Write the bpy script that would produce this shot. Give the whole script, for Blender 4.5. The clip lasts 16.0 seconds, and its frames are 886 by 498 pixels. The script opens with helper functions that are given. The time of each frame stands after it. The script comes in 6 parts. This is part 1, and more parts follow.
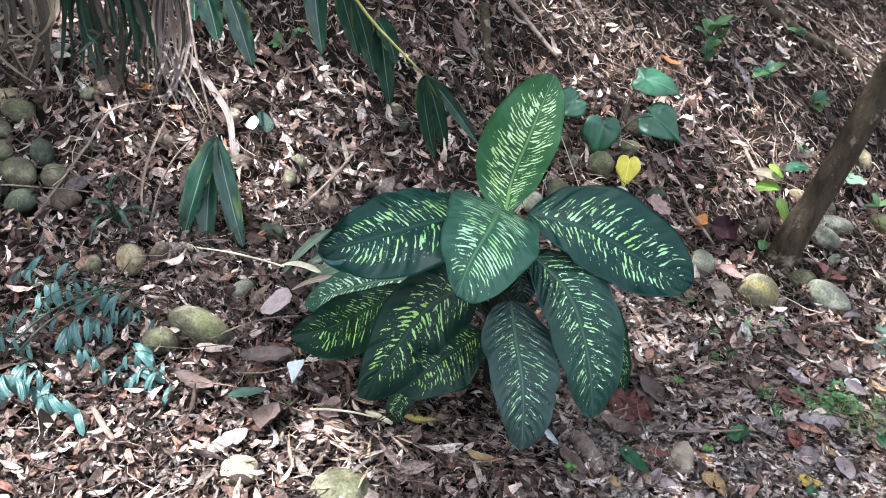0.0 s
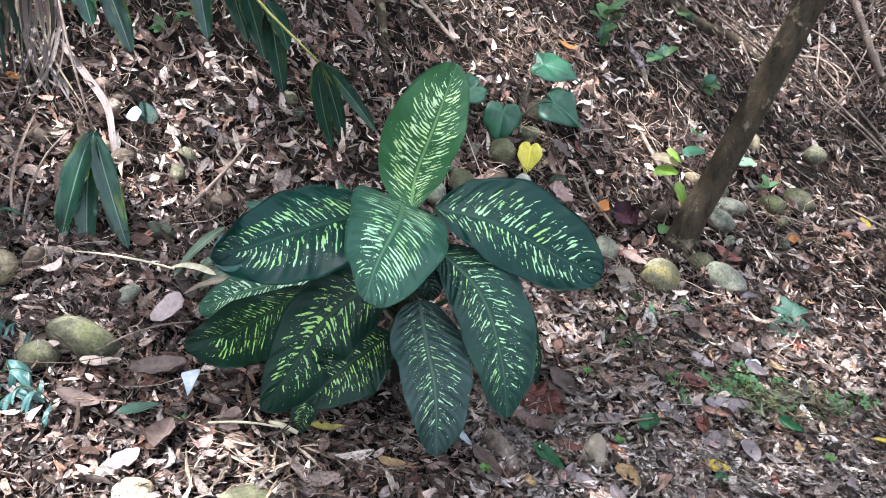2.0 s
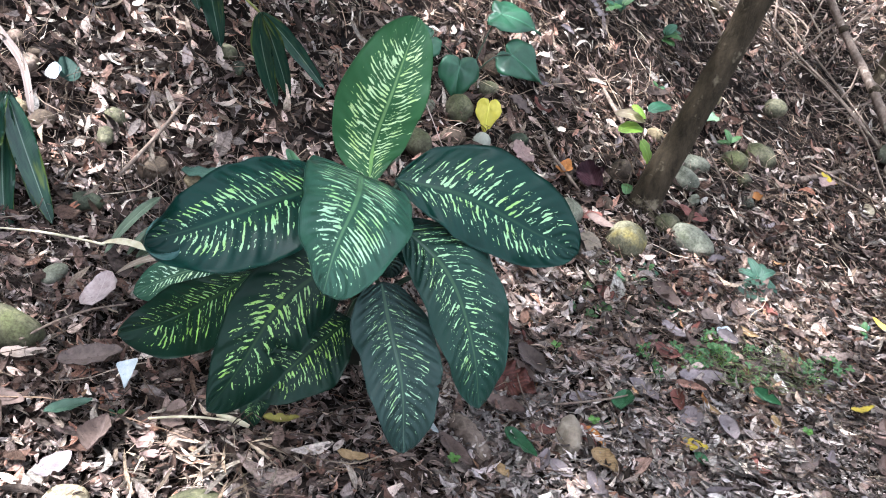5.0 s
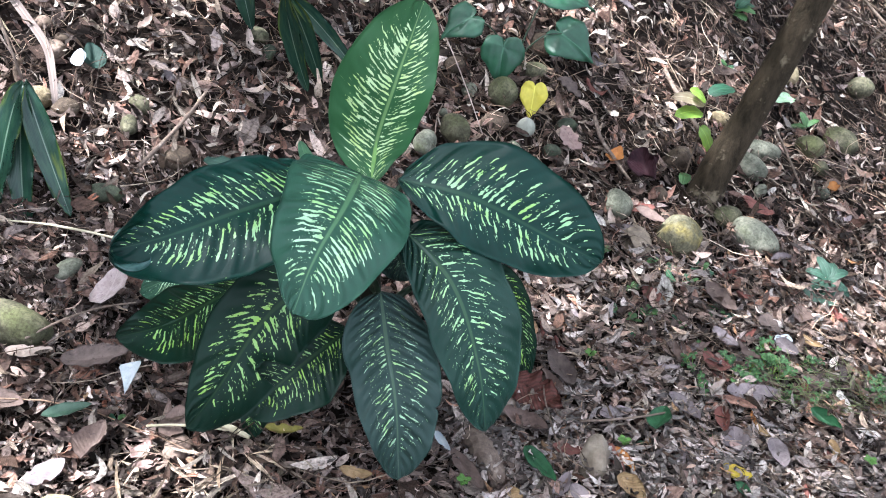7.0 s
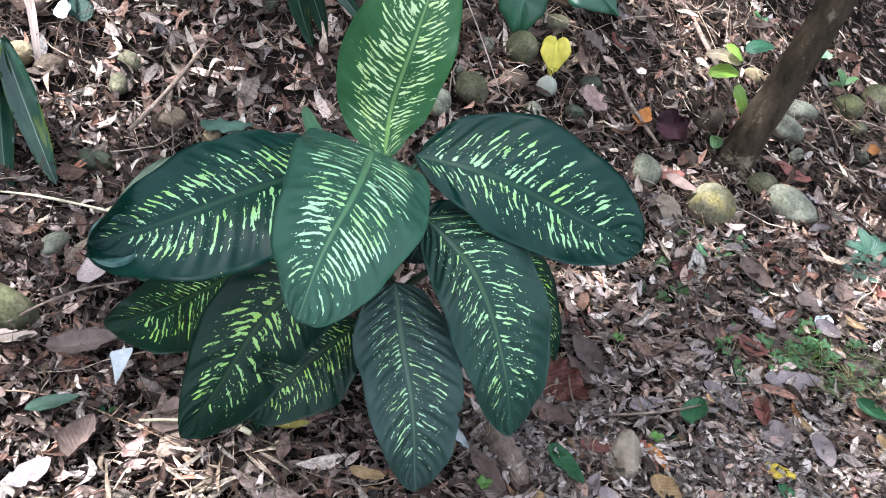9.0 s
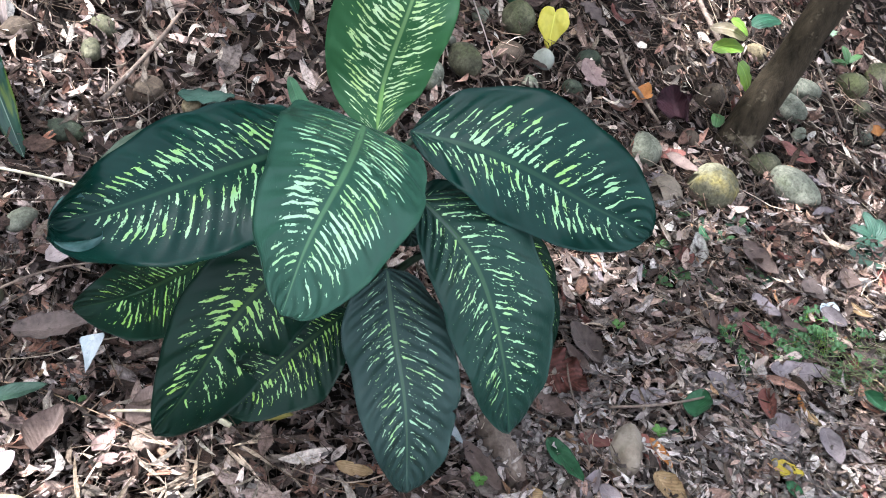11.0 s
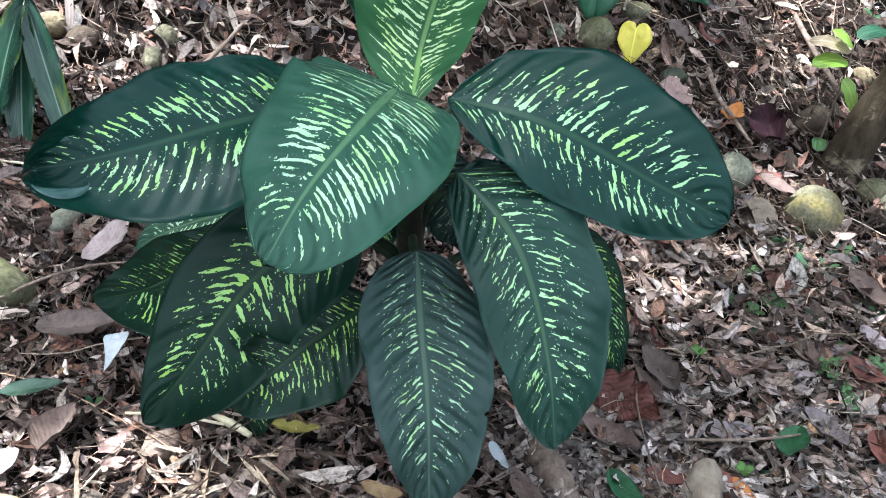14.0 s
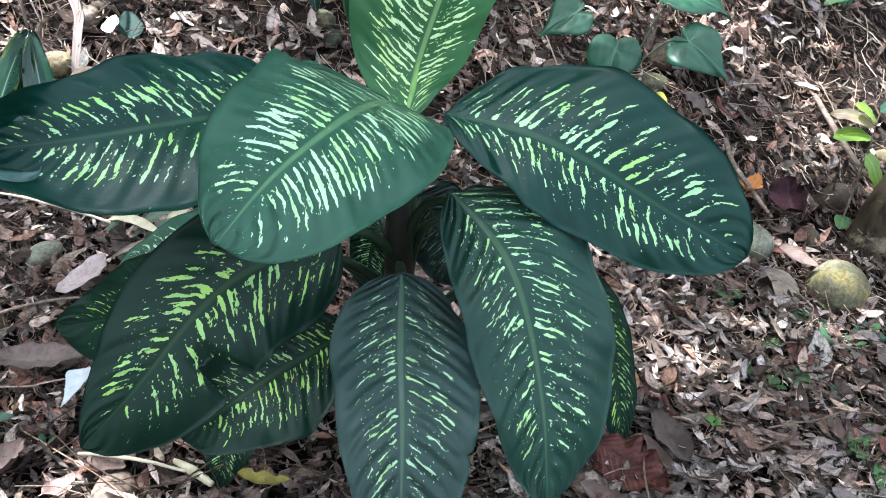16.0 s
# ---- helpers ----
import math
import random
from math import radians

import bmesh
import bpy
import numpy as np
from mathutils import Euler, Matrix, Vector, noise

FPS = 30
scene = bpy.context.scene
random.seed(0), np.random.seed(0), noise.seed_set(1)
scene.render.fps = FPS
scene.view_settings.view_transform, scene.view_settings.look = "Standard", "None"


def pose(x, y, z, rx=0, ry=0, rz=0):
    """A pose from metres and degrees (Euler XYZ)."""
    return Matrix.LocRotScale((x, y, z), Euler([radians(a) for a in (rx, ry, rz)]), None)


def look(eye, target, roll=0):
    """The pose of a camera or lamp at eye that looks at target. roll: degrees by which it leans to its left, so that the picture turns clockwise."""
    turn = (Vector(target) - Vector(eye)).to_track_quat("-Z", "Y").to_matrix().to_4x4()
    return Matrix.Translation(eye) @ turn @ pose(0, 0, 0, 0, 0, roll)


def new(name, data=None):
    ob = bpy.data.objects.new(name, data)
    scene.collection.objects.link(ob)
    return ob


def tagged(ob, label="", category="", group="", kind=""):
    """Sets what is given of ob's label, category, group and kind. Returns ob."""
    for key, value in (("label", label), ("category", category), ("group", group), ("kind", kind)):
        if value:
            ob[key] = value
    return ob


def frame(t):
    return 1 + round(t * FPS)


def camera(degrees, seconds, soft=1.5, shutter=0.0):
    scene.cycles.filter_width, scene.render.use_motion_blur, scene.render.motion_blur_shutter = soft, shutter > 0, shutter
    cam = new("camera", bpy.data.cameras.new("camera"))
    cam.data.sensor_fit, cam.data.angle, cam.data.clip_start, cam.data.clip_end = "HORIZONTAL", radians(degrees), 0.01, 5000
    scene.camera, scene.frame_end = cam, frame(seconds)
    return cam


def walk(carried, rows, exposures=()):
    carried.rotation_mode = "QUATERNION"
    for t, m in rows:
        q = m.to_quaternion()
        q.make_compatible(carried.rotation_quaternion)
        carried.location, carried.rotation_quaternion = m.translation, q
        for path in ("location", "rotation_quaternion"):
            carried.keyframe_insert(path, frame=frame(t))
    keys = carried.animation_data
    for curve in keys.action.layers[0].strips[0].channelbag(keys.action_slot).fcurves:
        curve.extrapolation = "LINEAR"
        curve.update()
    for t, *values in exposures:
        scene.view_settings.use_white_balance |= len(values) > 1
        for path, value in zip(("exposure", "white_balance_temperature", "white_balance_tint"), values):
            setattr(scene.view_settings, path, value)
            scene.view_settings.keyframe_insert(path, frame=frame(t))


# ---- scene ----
cam = camera(56.05, 16.0, soft=0.98)
PATH = [
    (0.0, pose(-0.0059, -0.9897, 1.4047, 48.344, 1.692, 3.926)),
    (0.5, pose(-0.0017, -0.9845, 1.4045, 48.188, 1.461, 2.816)),
    (1.0, pose(-0.0057, -0.9739, 1.3985, 47.890, 0.657, 0.767)),
    (1.5, pose(-0.0128, -0.9423, 1.3871, 47.396, -0.794, -1.419)),
    (2.0, pose(-0.0204, -0.9236, 1.3789, 47.167, -1.750, -2.432)),
    (2.5, pose(-0.0365, -0.9000, 1.3725, 47.079, -2.368, -3.218)),
    (3.0, pose(-0.0541, -0.8788, 1.3648, 47.021, -2.831, -4.472)),
    (3.5, pose(-0.0713, -0.8629, 1.3573, 46.784, -3.638, -6.157)),
    (4.0, pose(-0.0759, -0.8499, 1.3491, 45.949, -4.241, -7.109)),
    (4.2, pose(-0.0736, -0.8434, 1.3426, 45.561, -4.388, -7.081)),
    (6.3, pose(0.0415, -0.7199, 1.2883, 41.864, -1.073, -2.780)),
    (6.5, pose(0.0541, -0.7132, 1.2818, 41.891, -0.680, -2.472)),
    (7.0, pose(0.0786, -0.6966, 1.2764, 41.796, -0.084, -1.363)),
    (7.5, pose(0.0829, -0.6764, 1.2674, 41.386, 0.262, -0.373)),
    (8.0, pose(0.0796, -0.6399, 1.2533, 40.766, 0.386, -0.137)),
    (8.5, pose(0.0705, -0.6031, 1.2364, 39.778, 0.303, -0.340)),
    (9.0, pose(0.0598, -0.5779, 1.2170, 38.114, -0.056, -0.938)),
    (9.5, pose(0.0416, -0.5670, 1.2080, 37.040, -0.843, -1.883)),
    (9.7, pose(0.0316, -0.5609, 1.2049, 36.895, -1.178, -2.376)),
    (11.8, pose(0.0694, -0.5118, 1.1264, 36.276, -0.843, 0.037)),
    (12.0, pose(0.0766, -0.5105, 1.1160, 36.752, -0.137, 0.424)),
    (12.5, pose(0.0921, -0.5041, 1.0915, 38.191, 1.680, 1.508)),
    (13.0, pose(0.1008, -0.5068, 1.0601, 39.446, 2.797, 2.606)),
    (13.5, pose(0.1109, -0.5168, 1.0392, 40.201, 3.039, 3.362)),
    (14.0, pose(0.1098, -0.5241, 1.0085, 41.544, 2.955, 4.183)),
    (14.5, pose(0.1098, -0.5290, 0.9801, 43.240, 3.099, 5.114)),
    (15.0, pose(0.1185, -0.5260, 0.9507, 44.912, 2.662, 6.024)),
    (15.5, pose(0.1247, -0.5272, 0.9254, 46.806, 2.127, 6.320)),
    (16.0, pose(0.1304, -0.5210, 0.9017, 48.584, 1.907, 6.724)),
]
walk(cam, PATH, exposures=[(0.0, 2.74, 5850.0, 12.0), (9.0, 2.72, 5850.0, 12.0), (13.0, 2.73, 5820.0, 9.0), (15.0, 2.80, 5780.0, 7.0), (16.0, 2.80, 5780.0, 7.0)])

# ---- world, sun ----
SUN = Vector((-0.34, 0.22, 0.91)).normalized()
world = bpy.data.worlds.new("sky")
scene.world = world
world.use_nodes = True
wt = world.node_tree
sky = wt.nodes.new("ShaderNodeTexSky")
sky.sky_type = 'NISHITA'
sky.sun_disc = False
sky.sun_elevation = math.asin(SUN.z)
sky.sun_rotation = math.atan2(SUN.x, SUN.y)
sky.dust_density = 4.0
haze = wt.nodes.new("ShaderNodeHueSaturation")
haze.inputs["Saturation"].default_value = 0.28
wt.links.new(sky.outputs[0], haze.inputs["Color"])
wt.links.new(haze.outputs[0], wt.nodes["Background"].inputs[0])
wt.nodes["Background"].inputs[1].default_value = 0.130
sun_data = bpy.data.lights.new("sun", 'SUN')
sun_data.energy = 3.5
sun_data.angle = radians(0.6)
sun_data.color = (1.0, 0.96, 0.91)
sun = new("sun", sun_data)
sun.matrix_world = look(SUN * 20, (0, 0, 0))

# ---- materials ----
def mat_base(name, rough=0.6, spec=0.5):
    m = bpy.data.materials.new(name)
    m.use_nodes = True
    nt = m.node_tree
    b = nt.nodes["Principled BSDF"]
    b.inputs["Roughness"].default_value = rough
    b.inputs["Specular IOR Level"].default_value = spec
    return m, nt, b


def node(nt, kind, **kw):
    n = nt.nodes.new(kind)
    for key, val in kw.items():
        n.inputs[key].default_value = val
    return n


def math_node(nt, op, a, b=None, c=None, clamp=False):
    n = nt.nodes.new("ShaderNodeMath")
    n.operation = op
    n.use_clamp = clamp
    for i, v in enumerate((a, b, c)):
        if v is None:
            continue
        if isinstance(v, (int, float)):
            n.inputs[i].default_value = v
        else:
            nt.links.new(v, n.inputs[i])
    return n.outputs[0]


def ramp(nt, fac, stops, mode='LINEAR'):
    r = nt.nodes.new("ShaderNodeValToRGB")
    r.color_ramp.interpolation = mode
    while len(r.color_ramp.elements) < len(stops):
        r.color_ramp.elements.new(0.5)
    for e, (p, c) in zip(r.color_ramp.elements, stops):
        e.position = p
        e.color = (c[0], c[1], c[2], 1)
    nt.links.new(fac, r.inputs[0])
    return r.outputs[0]


def mix_col(nt, fac, a, b, blend='MIX'):
    n = nt.nodes.new("ShaderNodeMix")
    n.data_type = 'RGBA'
    n.blend_type = blend
    for sock, v in ((n.inputs[0], fac), (n.inputs[6], a), (n.inputs[7], b)):
        if isinstance(v, (int, float)):
            sock.default_value = v
        elif isinstance(v, tuple):
            sock.default_value = (v[0], v[1], v[2], 1)
        else:
            nt.links.new(v, sock)
    return n.outputs[2]


def noise_tex(nt, vec, scale, detail=3.0, rough=0.55, w=None):
    n = nt.nodes.new("ShaderNodeTexNoise")
    n.inputs["Scale"].default_value = scale
    n.inputs["Detail"].default_value = detail
    n.inputs["Roughness"].default_value = rough
    if w is not None:
        n.noise_dimensions = '4D'
        nt.links.new(w, n.inputs["W"])
    if vec is not None:
        nt.links.new(vec, n.inputs["Vector"])
    return n.outputs["Fac"]


def bump(nt, b, height, dist, strength=1.0):
    n = nt.nodes.new("ShaderNodeBump")
    n.inputs["Distance"].default_value = dist
    n.inputs["Strength"].default_value = strength
    nt.links.new(height, n.inputs["Height"])
    nt.links.new(n.outputs[0], b.inputs["Normal"])


def obj_pos(nt):
    return nt.nodes.new("ShaderNodeTexCoord").outputs["Object"]


def world_pos(nt):
    return nt.nodes.new("ShaderNodeNewGeometry").outputs["Position"]


def translucent(nt, b, colour, amount):
    """Light that passes through a thin leaf."""
    t = nt.nodes.new("ShaderNodeBsdfTranslucent")
    if isinstance(colour, tuple):
        t.inputs[0].default_value = (*colour, 1)
    else:
        nt.links.new(colour, t.inputs[0])
    mx = nt.nodes.new("ShaderNodeMixShader")
    mx.inputs[0].default_value = amount
    nt.links.new(b.outputs[0], mx.inputs[1])
    nt.links.new(t.outputs[0], mx.inputs[2])
    nt.links.new(mx.outputs[0], nt.nodes["Material Output"].inputs[0])


def mat_soil():
    """Humus with crumbs of rotten leaf, coloured near black for the shade between leaves."""
    m, nt, b = mat_base("soil", 0.95, 0.1)
    p = world_pos(nt)
    c = ramp(nt, noise_tex(nt, p, 55, 8, 0.75), [(0.30, (0.004, 0.003, 0.0025)), (0.5, (0.010, 0.007, 0.006)), (0.66, (0.024, 0.017, 0.013)), (0.82, (0.07, 0.048, 0.038))])
    vor = nt.nodes.new("ShaderNodeTexVoronoi")
    vor.inputs["Scale"].default_value = 32.0
    nt.links.new(p, vor.inputs["Vector"])
    sp = nt.nodes.new("ShaderNodeSeparateXYZ")
    nt.links.new(vor.outputs["Color"], sp.inputs[0])
    crumbs = ramp(nt, sp.outputs[0], [(0.0, (0.004, 0.003, 0.0025)), (0.5, (0.014, 0.010, 0.008)), (1.0, (0.055, 0.037, 0.029))])
    c = mix_col(nt, 0.5, c, crumbs)
    nt.links.new(c, b.inputs["Base Color"])
    bump(nt, b, math_node(nt, 'ADD', noise_tex(nt, p, 90, 5, 0.7), math_node(nt, 'MULTIPLY', vor.outputs["Distance"], 0.8)), 0.012)
    return m


LITTER = [(0.0, (0.026, 0.018, 0.014)), (0.14, (0.058, 0.038, 0.031)), (0.32, (0.125, 0.077, 0.062)), (0.46, (0.195, 0.116, 0.092)), (0.56, (0.177, 0.147, 0.147)),
          (0.66, (0.295, 0.195, 0.159)), (0.76, (0.236, 0.118, 0.083)), (0.84, (0.42, 0.318, 0.275)), (0.93, (0.53, 0.435, 0.395)), (0.98, (0.58, 0.55, 0.51)), (1.0, (0.354, 0.212, 0.106))]


def mat_litter(name, stops, rough=0.62, gloss=0.13):
    """Dry leaves: a colour for each leaf, a midrib, blotches and dark rotten spots."""
    m, nt, b = mat_base(name, rough - 0.08, gloss)
    g = nt.nodes.new("ShaderNodeNewGeometry")
    rnd = g.outputs["Random Per Island"]
    c = ramp(nt, rnd, stops)
    other = math_node(nt, 'FRACT', math_node(nt, 'MULTIPLY', rnd, 517.3))
    n1 = noise_tex(nt, g.outputs["Position"], 150, 5, 0.65)
    n2 = noise_tex(nt, g.outputs["Position"], 420, 3, 0.6)
    v = ramp(nt, n1, [(0.30, (0.28, 0.25, 0.23)), (0.48, (0.82, 0.78, 0.76)), (0.68, (1.25, 1.22, 1.2))])
    c = mix_col(nt, 1.0, c, v, 'MULTIPLY')
    hsv = nt.nodes.new("ShaderNodeHueSaturation")
    nt.links.new(math_node(nt, 'ADD', math_node(nt, 'MULTIPLY', math_node(nt, 'POWER', other, 1.25), 1.38), 0.33), hsv.inputs["Value"])
    nt.links.new(math_node(nt, 'ADD', math_node(nt, 'MULTIPLY', math_node(nt, 'FRACT', math_node(nt, 'MULTIPLY', rnd, 91.7)), 0.5), 0.60), hsv.inputs["Saturation"])
    nt.links.new(c, hsv.inputs["Color"])
    uv = nt.nodes.new("ShaderNodeUVMap").outputs[0]
    sp = nt.nodes.new("ShaderNodeSeparateXYZ")
    nt.links.new(uv, sp.inputs[0])
    av = math_node(nt, 'ABSOLUTE', math_node(nt, 'SUBTRACT', sp.outputs[1], 0.5))
    rib = ramp(nt, av, [(0.0, (0.62, 0.58, 0.55)), (0.05, (1, 1, 1)), (0.42, (1, 1, 1)), (0.5, (0.6, 0.55, 0.5))])
    c = mix_col(nt, 0.8, hsv.outputs[0], rib, 'MULTIPLY')
    c = mix_col(nt, 1.0, c, (0.995, 0.995, 0.965), 'MULTIPLY')
    nt.links.new(c, b.inputs["Base Color"])
    vein = math_node(nt, 'SINE', math_node(nt, 'MULTIPLY', math_node(nt, 'SUBTRACT', sp.outputs[0], math_node(nt, 'MULTIPLY', av, 0.6)), 60.0))
    bump(nt, b, math_node(nt, 'ADD', math_node(nt, 'ADD', n1, math_node(nt, 'MULTIPLY', n2, 0.5)), math_node(nt, 'MULTIPLY', vein, 0.12)), 0.0022)
    return m


def mat_fallen(name, a, c2, rough=0.7, ribs=0.05):
    """A single dry leaf: blotches, ribs running from a midrib."""
    m, nt, b = mat_base(name, rough, 0.4)
    uv = nt.nodes.new("ShaderNodeUVMap").outputs[0]
    sp = nt.nodes.new("ShaderNodeSeparateXYZ")
    nt.links.new(uv, sp.inputs[0])
    av = math_node(nt, 'ABSOLUTE', math_node(nt, 'SUBTRACT', sp.outputs[1], 0.5))
    vein = math_node(nt, 'SINE', math_node(nt, 'MULTIPLY', math_node(nt, 'SUBTRACT', sp.outputs[0], math_node(nt, 'MULTIPLY', av, 0.7)), 62.0))
    b.inputs['Specular IOR Level'].default_value = 0.22
    rnd = nt.nodes.new("ShaderNodeObjectInfo").outputs["Random"]
    n1 = noise_tex(nt, obj_pos(nt), 60, 5, 0.65, w=math_node(nt, 'MULTIPLY', rnd, 20.0))
    c = ramp(nt, n1, [(0.3, a), (0.68, c2)])
    rib = math_node(nt, 'LESS_THAN', av, 0.02)
    c = mix_col(nt, math_node(nt, 'MULTIPLY', rib, 0.5), c, c2)
    c = mix_col(nt, math_node(nt, 'MULTIPLY', math_node(nt, 'ADD', math_node(nt, 'MULTIPLY', vein, 0.5), 0.5), ribs), c, tuple(0.25 * q for q in a))
    spots = noise_tex(nt, obj_pos(nt), 190, 4, 0.7, w=math_node(nt, 'MULTIPLY', rnd, 9.0))
    c = mix_col(nt, ramp(nt, spots, [(0.58, (0, 0, 0)), (0.68, (0.7, 0.7, 0.7))]), c, tuple(0.4 * q for q in a))
    hsv = nt.nodes.new("ShaderNodeHueSaturation")
    nt.links.new(math_node(nt, 'ADD', math_node(nt, 'MULTIPLY', rnd, 0.5), 0.75), hsv.inputs["Value"])
    nt.links.new(c, hsv.inputs["Color"])
    nt.links.new(hsv.outputs[0], b.inputs["Base Color"])
    bump(nt, b, math_node(nt, 'ADD', math_node(nt, 'MULTIPLY', vein, 0.03 + 0.3 * ribs), n1), 0.002)
    return m


def mat_variegated(name, dark, green, pale, lime, amount, density, sheen=0.33, vein_tint=0.05, ridge=0.5):
    """Dumb-cane blade: dark green with broken pale flecks that follow the side veins."""
    m, nt, b = mat_base(name, sheen, 0.14)
    b.inputs["Coat Weight"].default_value = 0.07
    b.inputs["Coat Roughness"].default_value = 0.24
    uv = nt.nodes.new("ShaderNodeUVMap").outputs[0]
    sp = nt.nodes.new("ShaderNodeSeparateXYZ")
    nt.links.new(uv, sp.inputs[0])
    u = sp.outputs[0]
    v = math_node(nt, 'MULTIPLY', math_node(nt, 'SUBTRACT', sp.outputs[1], 0.5), 2.0)
    av = math_node(nt, 'ABSOLUTE', v)
    side = math_node(nt, 'SIGN', v)
    rnd = math_node(nt, 'MULTIPLY', nt.nodes.new("ShaderNodeObjectInfo").outputs["Random"], 37.0)
    # a coordinate that stays the same along one side vein
    cv = math_node(nt, 'SUBTRACT', u, math_node(nt, 'MULTIPLY', math_node(nt, 'POWER', av, 1.25), 0.17))
    wob = noise_tex(nt, uv, 9.0, 2, 0.5, w=rnd)
    cv = math_node(nt, 'ADD', cv, math_node(nt, 'MULTIPLY', wob, 0.022))

    def along(fc, fv, detail, shift):
        comb = nt.nodes.new("ShaderNodeCombineXYZ")
        nt.links.new(math_node(nt, 'MULTIPLY', cv, fc), comb.inputs[0])
        nt.links.new(math_node(nt, 'MULTIPLY', av, fv), comb.inputs[1])
        nt.links.new(math_node(nt, 'ADD', math_node(nt, 'MULTIPLY', side, 7.0), shift), comb.inputs[2])
        return noise_tex(nt, comb.outputs[0], 1.0, detail, 0.6, w=rnd)

    env = ramp(nt, av, [(0.02, (0, 0, 0)), (0.09, (1, 1, 1)), (0.55, (0.95, 0.95, 0.95)), (0.86, (0, 0, 0))])
    envu = ramp(nt, u, [(0.0, (0.6, 0.6, 0.6)), (0.15, (1, 1, 1)), (0.8, (1, 1, 1)), (0.97, (0.25, 0.25, 0.25))])
    env = math_node(nt, 'MULTIPLY', env, envu)
    lift = math_node(nt, 'MULTIPLY', math_node(nt, 'SUBTRACT', env, 1.0), 0.22)
    # ragged strokes between the side veins, broken into dashes, with dots strewn between
    row = math_node(nt, 'COSINE', math_node(nt, 'MULTIPLY', math_node(nt, 'ADD', cv, math_node(nt, 'MULTIPLY', along(density * 0.5, 4.0, 1.0, 3.0), 0.018)), density * 6.2832))
    stroke = along(density * 1.25, 3.6, 2.0, 0.0)
    rag = along(density * 4.2, 30.0, 2.0, 5.0)
    patch = along(density * 0.22, 2.2, 1.0, 17.0)
    level = math_node(nt, 'ADD', math_node(nt, 'ADD', stroke, math_node(nt, 'MULTIPLY', row, 0.085)), math_node(nt, 'ADD', math_node(nt, 'MULTIPLY', math_node(nt, 'SUBTRACT', rag, 0.5), 0.24), math_node(nt, 'MULTIPLY', math_node(nt, 'SUBTRACT', patch, 0.5), 0.16)))
    level = math_node(nt, 'ADD', level, lift)
    f1 = math_node(nt, 'DIVIDE', math_node(nt, 'SUBTRACT', level, amount), 0.022, clamp=True)
    dots = math_node(nt, 'ADD', along(density * 2.4, 26.0, 1.0, 11.0), math_node(nt, 'MULTIPLY', lift, 0.6))
    f2 = math_node(nt, 'DIVIDE', math_node(nt, 'SUBTRACT', dots, 0.672), 0.02, clamp=True)
    fleck = math_node(nt, 'MAXIMUM', f1, f2)
    big = noise_tex(nt, uv, 5.0, 2, 0.5, w=rnd)
    pc = mix_col(nt, math_node(nt, 'DIVIDE', math_node(nt, 'SUBTRACT', big, 0.43), 0.2, clamp=True), pale, lime)
    gc = mix_col(nt, noise_tex(nt, uv, 3.5, 3, 0.6, w=rnd), dark, green)
    rib = math_node(nt, 'DIVIDE', math_node(nt, 'SUBTRACT', math_node(nt, 'SUBTRACT', 0.062, math_node(nt, 'MULTIPLY', u, 0.04)), av), 0.022, clamp=True)
    gc = mix_col(nt, math_node(nt, 'MULTIPLY', rib, 0.75), gc, tuple(a * (1 - vein_tint) + c * vein_tint for a, c in zip(green, lime)))
    col = mix_col(nt, fleck, gc, pc)
    nt.links.new(col, b.inputs["Base Color"])
    vein = math_node(nt, 'SINE', math_node(nt, 'MULTIPLY', cv, 105.0))
    vein = math_node(nt, 'MULTIPLY', vein, ramp(nt, av, [(0.05, (0, 0, 0)), (0.2, (1, 1, 1)), (0.75, (0.7, 0.7, 0.7)), (0.95, (0, 0, 0))]))
    fine = noise_tex(nt, uv, 60, 3, 0.6, w=rnd)
    h = math_node(nt, 'ADD', math_node(nt, 'MULTIPLY', vein, ridge), math_node(nt, 'MULTIPLY', fine, 0.35))
    bump(nt, b, h, 0.0010)
    rr = math_node(nt, 'ADD', math_node(nt, 'MULTIPLY', big, 0.16), sheen - 0.06)
    nt.links.new(rr, b.inputs["Roughness"])
    translucent(nt, b, mix_col(nt, 0.4, col, (0.20, 0.42, 0.05)), 0.06)
    return m


